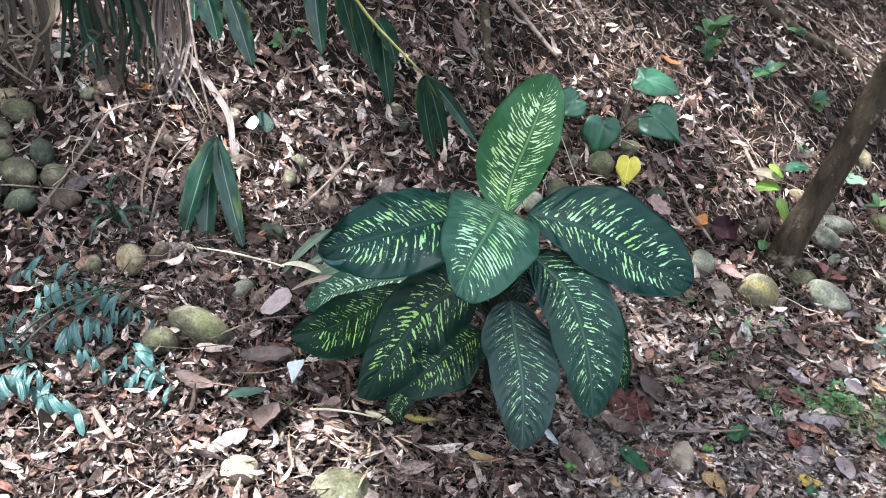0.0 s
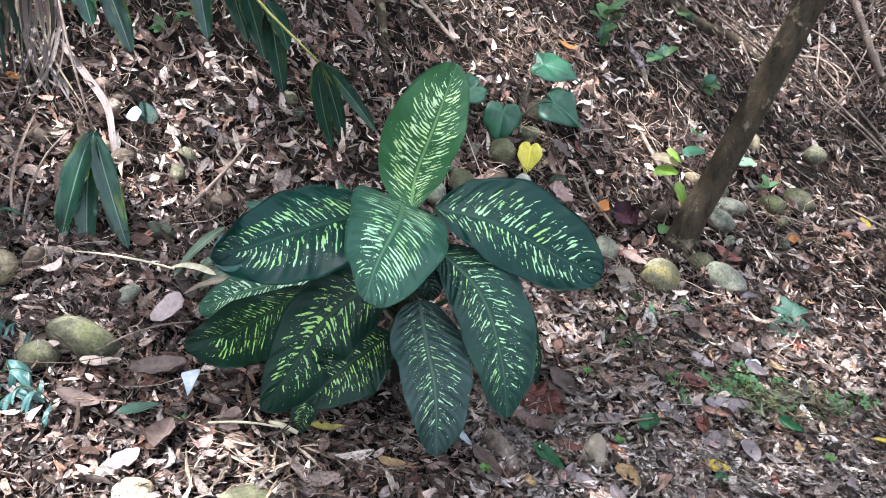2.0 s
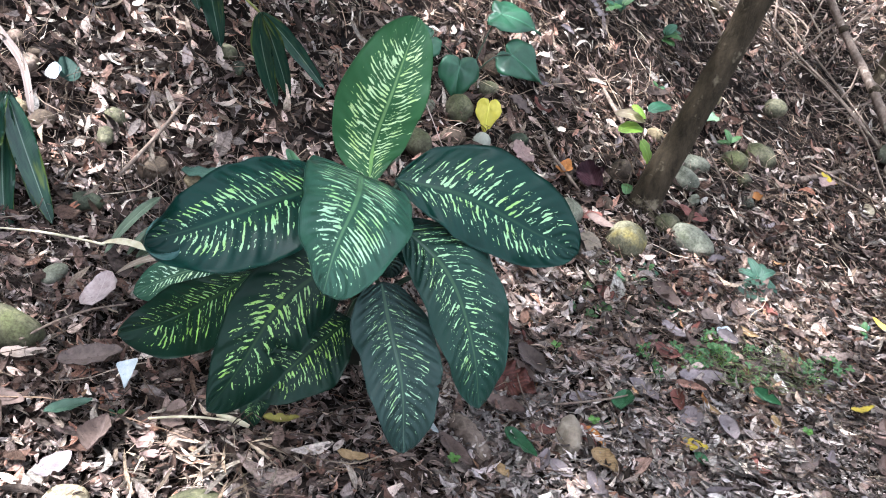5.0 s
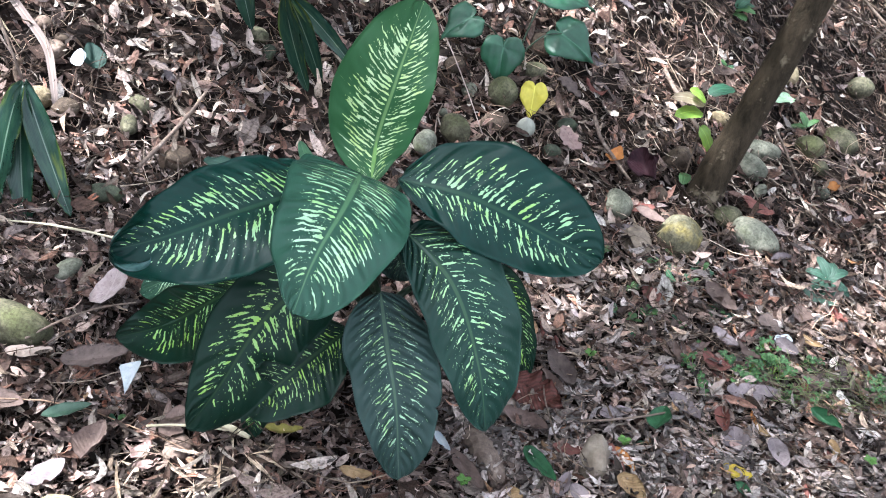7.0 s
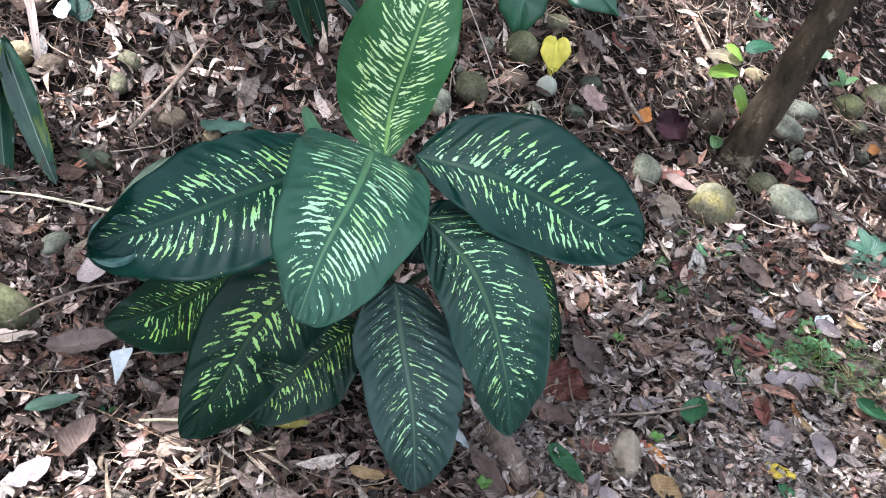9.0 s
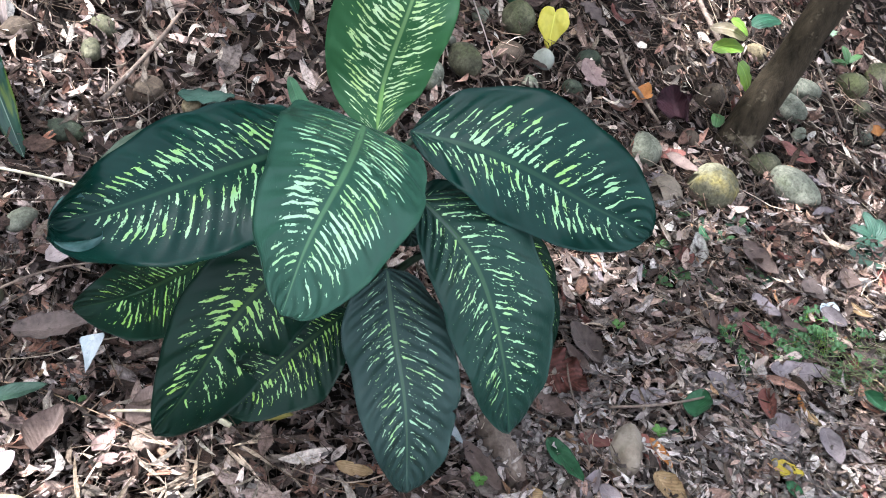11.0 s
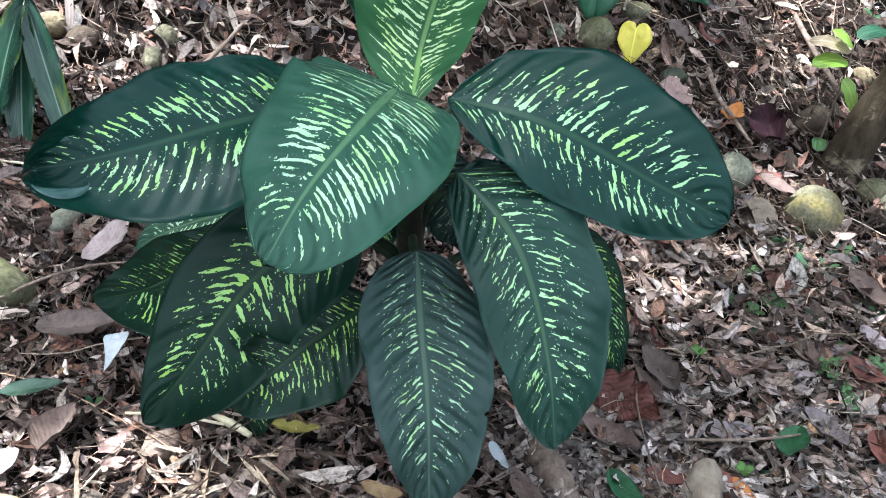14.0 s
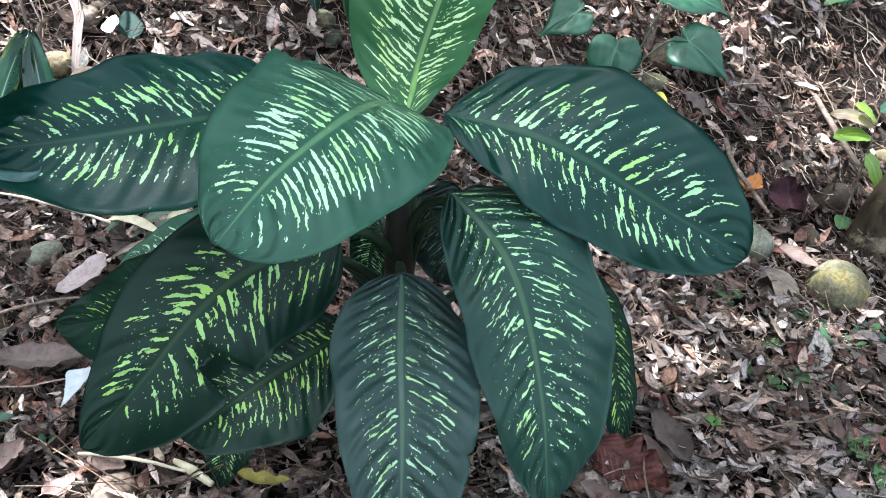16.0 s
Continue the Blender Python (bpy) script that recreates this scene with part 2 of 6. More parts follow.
def mat_leaf(name, a, c, rough=0.45, veins=40.0, trans=0.15, midrib=None, ridge=0.4, blotch=None):
    m, nt, b = mat_base(name, rough, 0.5)
    uv = nt.nodes.new("ShaderNodeUVMap").outputs[0]
    sp = nt.nodes.new("ShaderNodeSeparateXYZ")
    nt.links.new(uv, sp.inputs[0])
    av = math_node(nt, 'ABSOLUTE', math_node(nt, 'SUBTRACT', sp.outputs[1], 0.5))
    rnd = math_node(nt, 'MULTIPLY', nt.nodes.new("ShaderNodeObjectInfo").outputs["Random"], 23.0)
    n1 = noise_tex(nt, uv, 6.0, 4, 0.6, w=rnd)
    col = mix_col(nt, ramp(nt, n1, [(0.3, (0, 0, 0)), (0.7, (1, 1, 1))]), a, c)
    if blotch:
        sick = math_node(nt, 'ADD', noise_tex(nt, uv, 2.4, 3, 0.6, w=rnd), math_node(nt, 'MULTIPLY', math_node(nt, 'POWER', av, 6.0), 10.0))
        col = mix_col(nt, math_node(nt, 'DIVIDE', math_node(nt, 'SUBTRACT', sick, 0.60), 0.10, clamp=True), col, blotch)
    rib = ramp(nt, av, [(0.0, (1, 1, 1)), (0.035, (0, 0, 0))])
    col = mix_col(nt, math_node(nt, 'MULTIPLY', rib, 0.6), col, midrib or tuple(min(1, 2.2 * x + 0.03) for x in c))
    nt.links.new(col, b.inputs["Base Color"])
    vein = math_node(nt, 'SINE', math_node(nt, 'MULTIPLY', av, veins * 2))
    bump(nt, b, math_node(nt, 'ADD', math_node(nt, 'MULTIPLY', vein, ridge), n1), 0.0008)
    translucent(nt, b, tuple(min(1, 2.0 * x + 0.02) for x in c), trans)
    return m


def mat_stone(name, a, c, moss, moss_at=0.6, speck=0.42):
    m, nt, b = mat_base(name, 0.8, 0.2)
    p = obj_pos(nt)
    rnd = math_node(nt, 'MULTIPLY', nt.nodes.new("ShaderNodeObjectInfo").outputs["Random"], 31.0)
    n1 = noise_tex(nt, p, 22, 6, 0.65, w=rnd)
    n2 = noise_tex(nt, p, 160, 4, 0.7, w=rnd)
    col = ramp(nt, n1, [(0.32, tuple(0.62 * q for q in a)), (0.46, a), (0.64, c)])
    big = noise_tex(nt, p, 13, 4, 0.6, w=rnd)
    col = mix_col(nt, math_node(nt, 'DIVIDE', math_node(nt, 'SUBTRACT', big, moss_at - 0.08), 0.16, clamp=True), col, moss)
    sp = ramp(nt, n2, [(0.34, (speck, speck, speck - 0.02)), (0.6, (1.0, 1.0, 0.98))])
    col = mix_col(nt, 1.0, col, sp, 'MULTIPLY')
    nt.links.new(col, b.inputs["Base Color"])
    bump(nt, b, math_node(nt, 'ADD', n2, math_node(nt, 'MULTIPLY', n1, 2.0)), 0.002)
    return m


def mat_bark(name, a, c, pale, scale=1.0, spread=0.60):
    m, nt, b = mat_base(name, 0.85, 0.12)
    p = obj_pos(nt)
    mp = nt.nodes.new("ShaderNodeMapping")
    mp.inputs["Scale"].default_value = (1, 1, 0.35)
    nt.links.new(p, mp.inputs[0])
    n1 = noise_tex(nt, mp.outputs[0], 45 * scale, 6, 0.7)
    n2 = noise_tex(nt, p, 16 * scale, 4, 0.6)
    col = ramp(nt, n1, [(0.3, a), (0.66, c)])
    col = mix_col(nt, math_node(nt, 'DIVIDE', math_node(nt, 'SUBTRACT', n2, spread), 0.09, clamp=True), col, pale)
    nt.links.new(col, b.inputs["Base Color"])
    bump(nt, b, math_node(nt, 'ADD', n1, n2), 0.008 / scale)
    return m


def mat_plain(name, a, c, rough=0.6, scale=60.0):
    m, nt, b = mat_base(name, rough, 0.4)
    n1 = noise_tex(nt, obj_pos(nt), scale, 5, 0.6)
    nt.links.new(ramp(nt, n1, [(0.3, a), (0.7, c)]), b.inputs["Base Color"])
    bump(nt, b, n1, 0.001)
    return m


M_SOIL = mat_soil()
M_LITTER = mat_litter("leaf_litter", LITTER)
M_SHRED = mat_litter("leaf_shreds", [(0.0, (0.022, 0.015, 0.012)), (0.3, (0.075, 0.052, 0.040)), (0.55, (0.18, 0.132, 0.100)), (0.78, (0.38, 0.31, 0.25)), (1.0, (0.58, 0.51, 0.44))], 0.7, 0.08)
M_SCRAPS = mat_litter("leaf_scraps", [(0.0, (0.06, 0.043, 0.037)), (0.35, (0.15, 0.112, 0.10)), (0.7, (0.26, 0.205, 0.195)), (1.0, (0.40, 0.34, 0.33))])
M_STRIPS = mat_litter("pale_strips", [(0.0, (0.20, 0.15, 0.11)), (0.5, (0.38, 0.31, 0.24)), (1.0, (0.58, 0.50, 0.41))], 0.7)
# mauve-brown leaves, their tones raised to stand for brighter light beside the plant
M_DULL = mat_litter("dull_leaves", [(0.0, (0.055, 0.036, 0.030)), (0.22, (0.13, 0.093, 0.080)), (0.42, (0.25, 0.185, 0.155)), (0.58, (0.34, 0.27, 0.235)), (0.72, (0.31, 0.28, 0.29)), (0.86, (0.42, 0.35, 0.31)), (0.93, (0.27, 0.135, 0.09)), (1.0, (0.38, 0.24, 0.13))], 0.56, 0.25)
M_PALEBITS = mat_litter("pale_bits", [(0.0, (0.17, 0.14, 0.13)), (0.4, (0.30, 0.26, 0.25)), (0.75, (0.44, 0.395, 0.39)), (1.0, (0.56, 0.48, 0.42))], 0.62, 0.2)
M_STRAW = mat_litter("straw", [(0.0, (0.07, 0.05, 0.04)), (0.4, (0.19, 0.14, 0.11)), (0.75, (0.34, 0.27, 0.22)), (1.0, (0.58, 0.50, 0.42))], 0.75)
M_CANE = mat_variegated("cane_blade", (0.0021, 0.0185, 0.0140), (0.0042, 0.0320, 0.0235), (0.31, 0.53, 0.28), (0.26, 0.48, 0.135), 0.575, 35.0, ridge=0.8)
# lower leaves: shade is mixed into the green, the lime flecks are their own
M_CANE_LOW = mat_variegated("cane_blade_shaded", (0.0022, 0.0130, 0.0080), (0.0043, 0.0212, 0.0120), (0.25, 0.43, 0.155), (0.27, 0.47, 0.08), 0.585, 33.0, 0.42)
# mid green, greyed and lifted to carry the sky glare near the leaf's base
M_CANE_MID = mat_variegated("cane_blade_mid", (0.017, 0.053, 0.036), (0.028, 0.078, 0.050), (0.36, 0.57, 0.355), (0.31, 0.54, 0.22), 0.560, 37.0, 0.30, 0.22, 0.8)
M_CANE_NEW = mat_variegated("cane_blade_new", (0.018, 0.068, 0.028), (0.044, 0.124, 0.046), (0.49, 0.65, 0.36), (0.42, 0.60, 0.22), 0.545, 40.0, 0.36, 0.30)
M_CANE_FINE = mat_variegated("cane_blade_fine", (0.0080, 0.0275, 0.0205), (0.0135, 0.042, 0.0310), (0.30, 0.51, 0.265), (0.28, 0.48, 0.145), 0.598, 43.0, 0.36, 0.10, 1.3)
M_CANE_DULL = mat_variegated("cane_blade_dull", (0.0145, 0.0315, 0.0275), (0.0225, 0.045, 0.0390), (0.27, 0.43, 0.27), (0.26, 0.44, 0.17), 0.618, 44.0, 0.42, 0.12, 1.7)
# lit version of the blade: brighter green stands in for light on one leaf
M_CANE_LIT = mat_variegated("cane_blade_lit", (0.020, 0.060, 0.040), (0.035, 0.085, 0.055), (0.50, 0.64, 0.48), (0.44, 0.60, 0.33), 0.55, 34.0, 0.34, 0.2)
M_YOUNG = mat_leaf("young_blade", (0.05, 0.14, 0.07), (0.10, 0.22, 0.12), 0.45, 30, 0.2)
# paler than the blade: sky sheen on the rolled tip is coloured in
M_EDGE_SHEEN = mat_leaf("curl_sheen", (0.022, 0.062, 0.054), (0.060, 0.125, 0.115), 0.24, 20, 0.1, midrib=(0.07, 0.14, 0.13), ridge=0.0)
M_RIB = mat_plain("midrib_green", (0.010, 0.032, 0.020), (0.020, 0.055, 0.033), 0.5)
M_RIB_PALE = mat_plain("midrib_pale", (0.028, 0.058, 0.040), (0.048, 0.086, 0.062), 0.5)
M_RIB_NEW = mat_plain("midrib_lime", (0.10, 0.22, 0.05), (0.17, 0.32, 0.08), 0.5)
# stalk and stem colours are darkened for the shade under the cane leaves
M_PETIOLE = mat_plain("petiole_green", (0.005, 0.018, 0.008), (0.014, 0.038, 0.015), 0.5)
M_STEM = mat_plain("cane_stem_shaded", (0.005, 0.006, 0.0035), (0.016, 0.017, 0.009), 0.75)
M_GINGER = mat_leaf("ginger_blade", (0.005, 0.024, 0.020), (0.024, 0.066, 0.036), 0.25, 60, midrib=(0.22, 0.32, 0.24), ridge=0.08, blotch=(0.075, 0.115, 0.025))
# darker copy of the ginger green, with the tuft's shade in its colour
M_GINGER_SHADED = mat_leaf("ginger_blade_shaded", (0.004, 0.018, 0.011), (0.014, 0.044, 0.022), 0.35, 60, ridge=0.12)
M_GINGER_STALK = mat_plain("ginger_stalk", (0.12, 0.14, 0.03), (0.28, 0.27, 0.07), 0.5)
M_HEART = mat_leaf("heart_blade", (0.010, 0.055, 0.028), (0.022, 0.090, 0.045), 0.42, 18)
M_YELLOW = mat_leaf("yellow_blade", (0.46, 0.40, 0.05), (0.66, 0.58, 0.09), 0.5, 18, 0.25)
M_FERN = mat_leaf("blue_green_leaflet", (0.022, 0.068, 0.060), (0.055, 0.130, 0.118), 0.33, 10)
M_WEED = mat_leaf("weed_leaf", (0.024, 0.070, 0.022), (0.055, 0.13, 0.036), 0.45, 12, 0.2)
M_SPROUT = mat_leaf("sprout_leaf", (0.11, 0.23, 0.03), (0.23, 0.37, 0.05), 0.45, 14, 0.25)
M_CLOVER = mat_leaf("clover_leaf", (0.020, 0.066, 0.018), (0.048, 0.120, 0.034), 0.5, 12, 0.15)
M_HERB = mat_leaf("herb_leaf", (0.007, 0.034, 0.020), (0.015, 0.055, 0.031), 0.6, 18, 0.1)
M_LIMESEED = mat_leaf("seedling_leaf", (0.045, 0.13, 0.02), (0.09, 0.20, 0.035), 0.5, 14, 0.15)
M_PALEGRASS = mat_plain("pale_grass", (0.09, 0.125, 0.04), (0.20, 0.22, 0.10), 0.6)
M_DRYBLADE = mat_leaf("dry_blade", (0.19, 0.145, 0.095), (0.40, 0.325, 0.23), 0.7, 50, 0.15)
M_FROND = mat_leaf("withered_frond", (0.22, 0.175, 0.115), (0.47, 0.395, 0.28), 0.6, 50, 0.2)
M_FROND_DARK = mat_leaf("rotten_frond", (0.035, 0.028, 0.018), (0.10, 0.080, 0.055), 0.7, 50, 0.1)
M_DRYSTALK = mat_leaf("mauve_dry_stalk", (0.14, 0.105, 0.095), (0.36, 0.29, 0.26), 0.65, 50, 0.15)
M_DRYSTRAW = mat_leaf("dry_straw", (0.22, 0.17, 0.125), (0.46, 0.38, 0.30), 0.75, 50, 0.1)
M_PALESTRAW = mat_plain("pale_straw", (0.30, 0.27, 0.17), (0.52, 0.48, 0.35), 0.6)
M_STRAP = mat_leaf("grey_green_strap", (0.06, 0.095, 0.060), (0.15, 0.20, 0.13), 0.5, 40, 0.12)
M_BARK = mat_bark("tree_bark", (0.013, 0.0100, 0.0062), (0.057, 0.044, 0.0285), (0.19, 0.16, 0.11), spread=0.585)
M_TWIG = mat_bark("twig_bark", (0.075, 0.055, 0.045), (0.20, 0.155, 0.125), (0.30, 0.25, 0.21), 2.0)
M_ST = {
    "olive": mat_stone("stone_olive", (0.070, 0.068, 0.042), (0.18, 0.168, 0.112), (0.085, 0.092, 0.04)),
    "grey": mat_stone("stone_grey", (0.12, 0.125, 0.095), (0.24, 0.24, 0.19), (0.13, 0.15, 0.08), 0.66),
    "tan": mat_stone("stone_tan", (0.19, 0.15, 0.09), (0.34, 0.285, 0.185), (0.20, 0.18, 0.08), 0.64),
    "beige": mat_stone("stone_beige", (0.30, 0.25, 0.165), (0.46, 0.40, 0.29), (0.24, 0.21, 0.12), 0.68),
    "brown": mat_stone("stone_brown", (0.065, 0.047, 0.034), (0.15, 0.115, 0.085), (0.10, 0.095, 0.05), 0.66),
    "yellow": mat_stone("stone_yellow", (0.10, 0.094, 0.06), (0.20, 0.188, 0.128), (0.21, 0.17, 0.05), 0.55),
    "dark": mat_stone("stone_dark", (0.030, 0.038, 0.026), (0.085, 0.095, 0.065), (0.05, 0.065, 0.03), 0.62),
    "clay": mat_stone("stone_clay", (0.19, 0.155, 0.122), (0.29, 0.25, 0.205), (0.17, 0.14, 0.105), 0.66, 0.75),
    "white": mat_stone("stone_white", (0.22, 0.225, 0.19), (0.30, 0.305, 0.265), (0.20, 0.21, 0.16), 0.62, 0.85),
    "pink": mat_stone("stone_pink", (0.15, 0.105, 0.085), (0.30, 0.23, 0.19), (0.12, 0.10, 0.065), 0.58),
}
M_FALL = {
    "red": mat_fallen("fallen_red", (0.075, 0.024, 0.020), (0.18, 0.075, 0.06)),
    "russet": mat_fallen("fallen_russet", (0.065, 0.020, 0.015), (0.165, 0.060, 0.045), 0.65, 0.45),
    "brown": mat_fallen("fallen_brown", (0.070, 0.048, 0.041), (0.155, 0.112, 0.096)),
    "mauve": mat_fallen("fallen_mauve", (0.105, 0.086, 0.088), (0.215, 0.182, 0.188)),
    "pale": mat_fallen("fallen_pale", (0.22, 0.165, 0.135), (0.40, 0.33, 0.285)),
    "pink": mat_fallen("fallen_pink", (0.16, 0.10, 0.09), (0.29, 0.21, 0.19)),
    "dark": mat_fallen("fallen_dark", (0.016, 0.005, 0.008), (0.032, 0.009, 0.014), 0.75, 0.3),
    "orange": mat_fallen("fallen_orange", (0.20, 0.075, 0.02), (0.36, 0.16, 0.05)),
    "green": mat_fallen("fallen_green", (0.014, 0.058, 0.024), (0.035, 0.11, 0.05), 0.45),
    "deep": mat_fallen("fallen_deep_green", (0.0045, 0.016, 0.012), (0.011, 0.030, 0.022), 0.7),
    "white": mat_fallen("fallen_white", (0.36, 0.42, 0.45), (0.54, 0.58, 0.60)),
    "umber": mat_fallen("fallen_umber", (0.045, 0.033, 0.029), (0.105, 0.08, 0.071)),
    "olive": mat_fallen("fallen_olive", (0.14, 0.12, 0.03), (0.28, 0.25, 0.06)),
    "spotted": mat_fallen("fallen_spotted", (0.22, 0.17, 0.165), (0.40, 0.33, 0.325)),
    "leafgreen": mat_fallen("fallen_pale_green", (0.20, 0.32, 0.18), (0.36, 0.48, 0.33)),
    "ochre": mat_fallen("fallen_ochre", (0.16, 0.100, 0.045), (0.32, 0.225, 0.125), 0.65, 0.25),
    "sage": mat_fallen("fallen_sage", (0.025, 0.055, 0.038), (0.052, 0.092, 0.064), 0.5),
    "yellow": mat_fallen("fallen_yellow", (0.30, 0.21, 0.03), (0.52, 0.42, 0.05)),
}

# ---- ground shape ----
def gz(x, y):
    """Height of the ground: a hollow that falls to one side and climbs into a bank at the back."""
    x, y = np.asarray(x, float), np.asarray(y, float)
    xc, yc = np.clip(x, -1.1, 1.7), np.clip(y, -0.5, 1.5)
    q = 0.0463 - 0.1046 * xc - 0.2352 * yc - 0.0154 * xc * xc - 0.1824 * xc * yc + 0.2366 * yc * yc
    slope = (-0.2352 - 0.1824 * xc + 0.4732 * yc) * 0.7
    q = q + np.where(y > 1.5, slope, 0.0) * (np.minimum(y, 4.0) - yc)
    return q + np.where(x < -1.1, -0.05 * (np.maximum(x, -9) + 1.1), np.where(x > 1.7, -0.03 * (np.minimum(x, 9) - 1.7), 0.0))


def gpt(x, y, up=0.0):
    return Vector((x, y, float(gz(x, y)) + up))


# ---- mesh helpers ----
def mesh_of(name, verts, faces, mat=None, uv=None, smooth=True):
    me = bpy.data.meshes.new(name)
    me.from_pydata(verts, [], faces)
    if smooth:
        me.polygons.foreach_set("use_smooth", np.ones(len(me.polygons), bool))
    if uv is not None:
        layer = me.uv_layers.new(name="UVMap")
        idx = np.empty(len(me.loops), np.int32)
        me.loops.foreach_get("vertex_index", idx)
        layer.data.foreach_set("uv", np.asarray(uv, np.float32)[idx].ravel())
    if mat:
        me.materials.append(mat)
    me.update()
    return me


def piece(name, me, parent=None, label=""):
    ob = new(name, me)
    if parent is not None:
        ob.parent = parent
    return tagged(ob, label)


def thing(name, at, label, category, group="", kind=""):
    ob = new(name)
    ob.empty_display_size = 0.05
    ob.matrix_world = Matrix.Translation(at)
    return tagged(ob, label, category, group, kind)


def child(name, me, parent, label=""):
    """A part whose mesh is given in world coordinates."""
    ob = piece(name, me, parent, label)
    base = parent
    off = Vector((0, 0, 0))
    while base is not None:
        off += base.location
        base = base.parent
    ob.matrix_parent_inverse = Matrix.Identity(4)
    ob.location = -off
    return ob


def curve_pts(pts, n):
    """n points on a smooth curve through the given ones, with its tangents."""
    P = np.array([list(p) for p in pts], float)
    if len(P) == 2:
        P = np.array([P[0], (2 * P[0] + P[1]) / 3, (P[0] + 2 * P[1]) / 3, P[1]])
    if len(P) == 3:
        P = np.array([P[0], (P[0] + 2 * P[1]) / 3 + (P[1] - (P[0] + P[2]) / 2) / 3, (P[2] + 2 * P[1]) / 3 + (P[1] - (P[0] + P[2]) / 2) / 3, P[2]])
    d = np.r_[0, np.cumsum(np.linalg.norm(np.diff(P, axis=0), axis=1))]
    d /= d[-1]
    t = np.linspace(0, 1, n)
    out = np.zeros((n, 3))
    m = np.gradient(P, d, axis=0)
    k = np.clip(np.searchsorted(d, t, side="right") - 1, 0, len(P) - 2)
    h = (d[k + 1] - d[k])[:, None]
    s = ((t - d[k]) / h[:, 0])[:, None]
    out = (2 * s**3 - 3 * s**2 + 1) * P[k] + (s**3 - 2 * s**2 + s) * h * m[k] + (-2 * s**3 + 3 * s**2) * P[k + 1] + (s**3 - s**2) * h * m[k + 1]
    tan = np.gradient(out, axis=0)
    tan /= np.linalg.norm(tan, axis=1)[:, None] + 1e-12
    return out, tan


def tube(name, pts, radii, mat, sides=8, n=None, rough=0.0, seed=0):
    rng = np.random.default_rng(seed)
    n = n or 4 * len(pts)
    c, t = curve_pts(pts, n)
    arc = np.r_[0, np.cumsum([(Vector(q) - Vector(p)).length for p, q in zip(pts, pts[1:])])]
    r = np.interp(np.linspace(0, 1, n), arc / arc[-1] if len(radii) == len(pts) else np.linspace(0, 1, len(radii)), radii)
    ref = np.array([0.31, 0.87, 0.39])
    a = np.cross(t, ref)
    a /= np.linalg.norm(a, axis=1)[:, None]
    b = np.cross(t, a)
    th = np.linspace(0, 2 * np.pi, sides, endpoint=False)
    rr = r[:, None] * (1 + rough * rng.normal(size=(n, sides)))
    v = c[:, None] + rr[:, :, None] * (np.cos(th)[None, :, None] * a[:, None] + np.sin(th)[None, :, None] * b[:, None])
    v = v.reshape(-1, 3)
    f = [(i * sides + j, i * sides + (j + 1) % sides, (i + 1) * sides + (j + 1) % sides, (i + 1) * sides + j) for i in range(n - 1) for j in range(sides)]
    f += [tuple(range(sides - 1, -1, -1)), tuple(range((n - 1) * sides, n * sides))]
    return mesh_of(name, v.tolist(), f, mat)


def profile(u, peak=0.42, base_pow=2.4, tip_pow=2.4, k=1.7):
    x = np.where(u < peak, (peak - u) / peak, (u - peak) / (1 - peak))
    p = np.where(u < peak, base_pow, tip_pow)
    return np.maximum(1 - np.clip(x, 0, 1) ** p, 0.0) ** (1 / k)


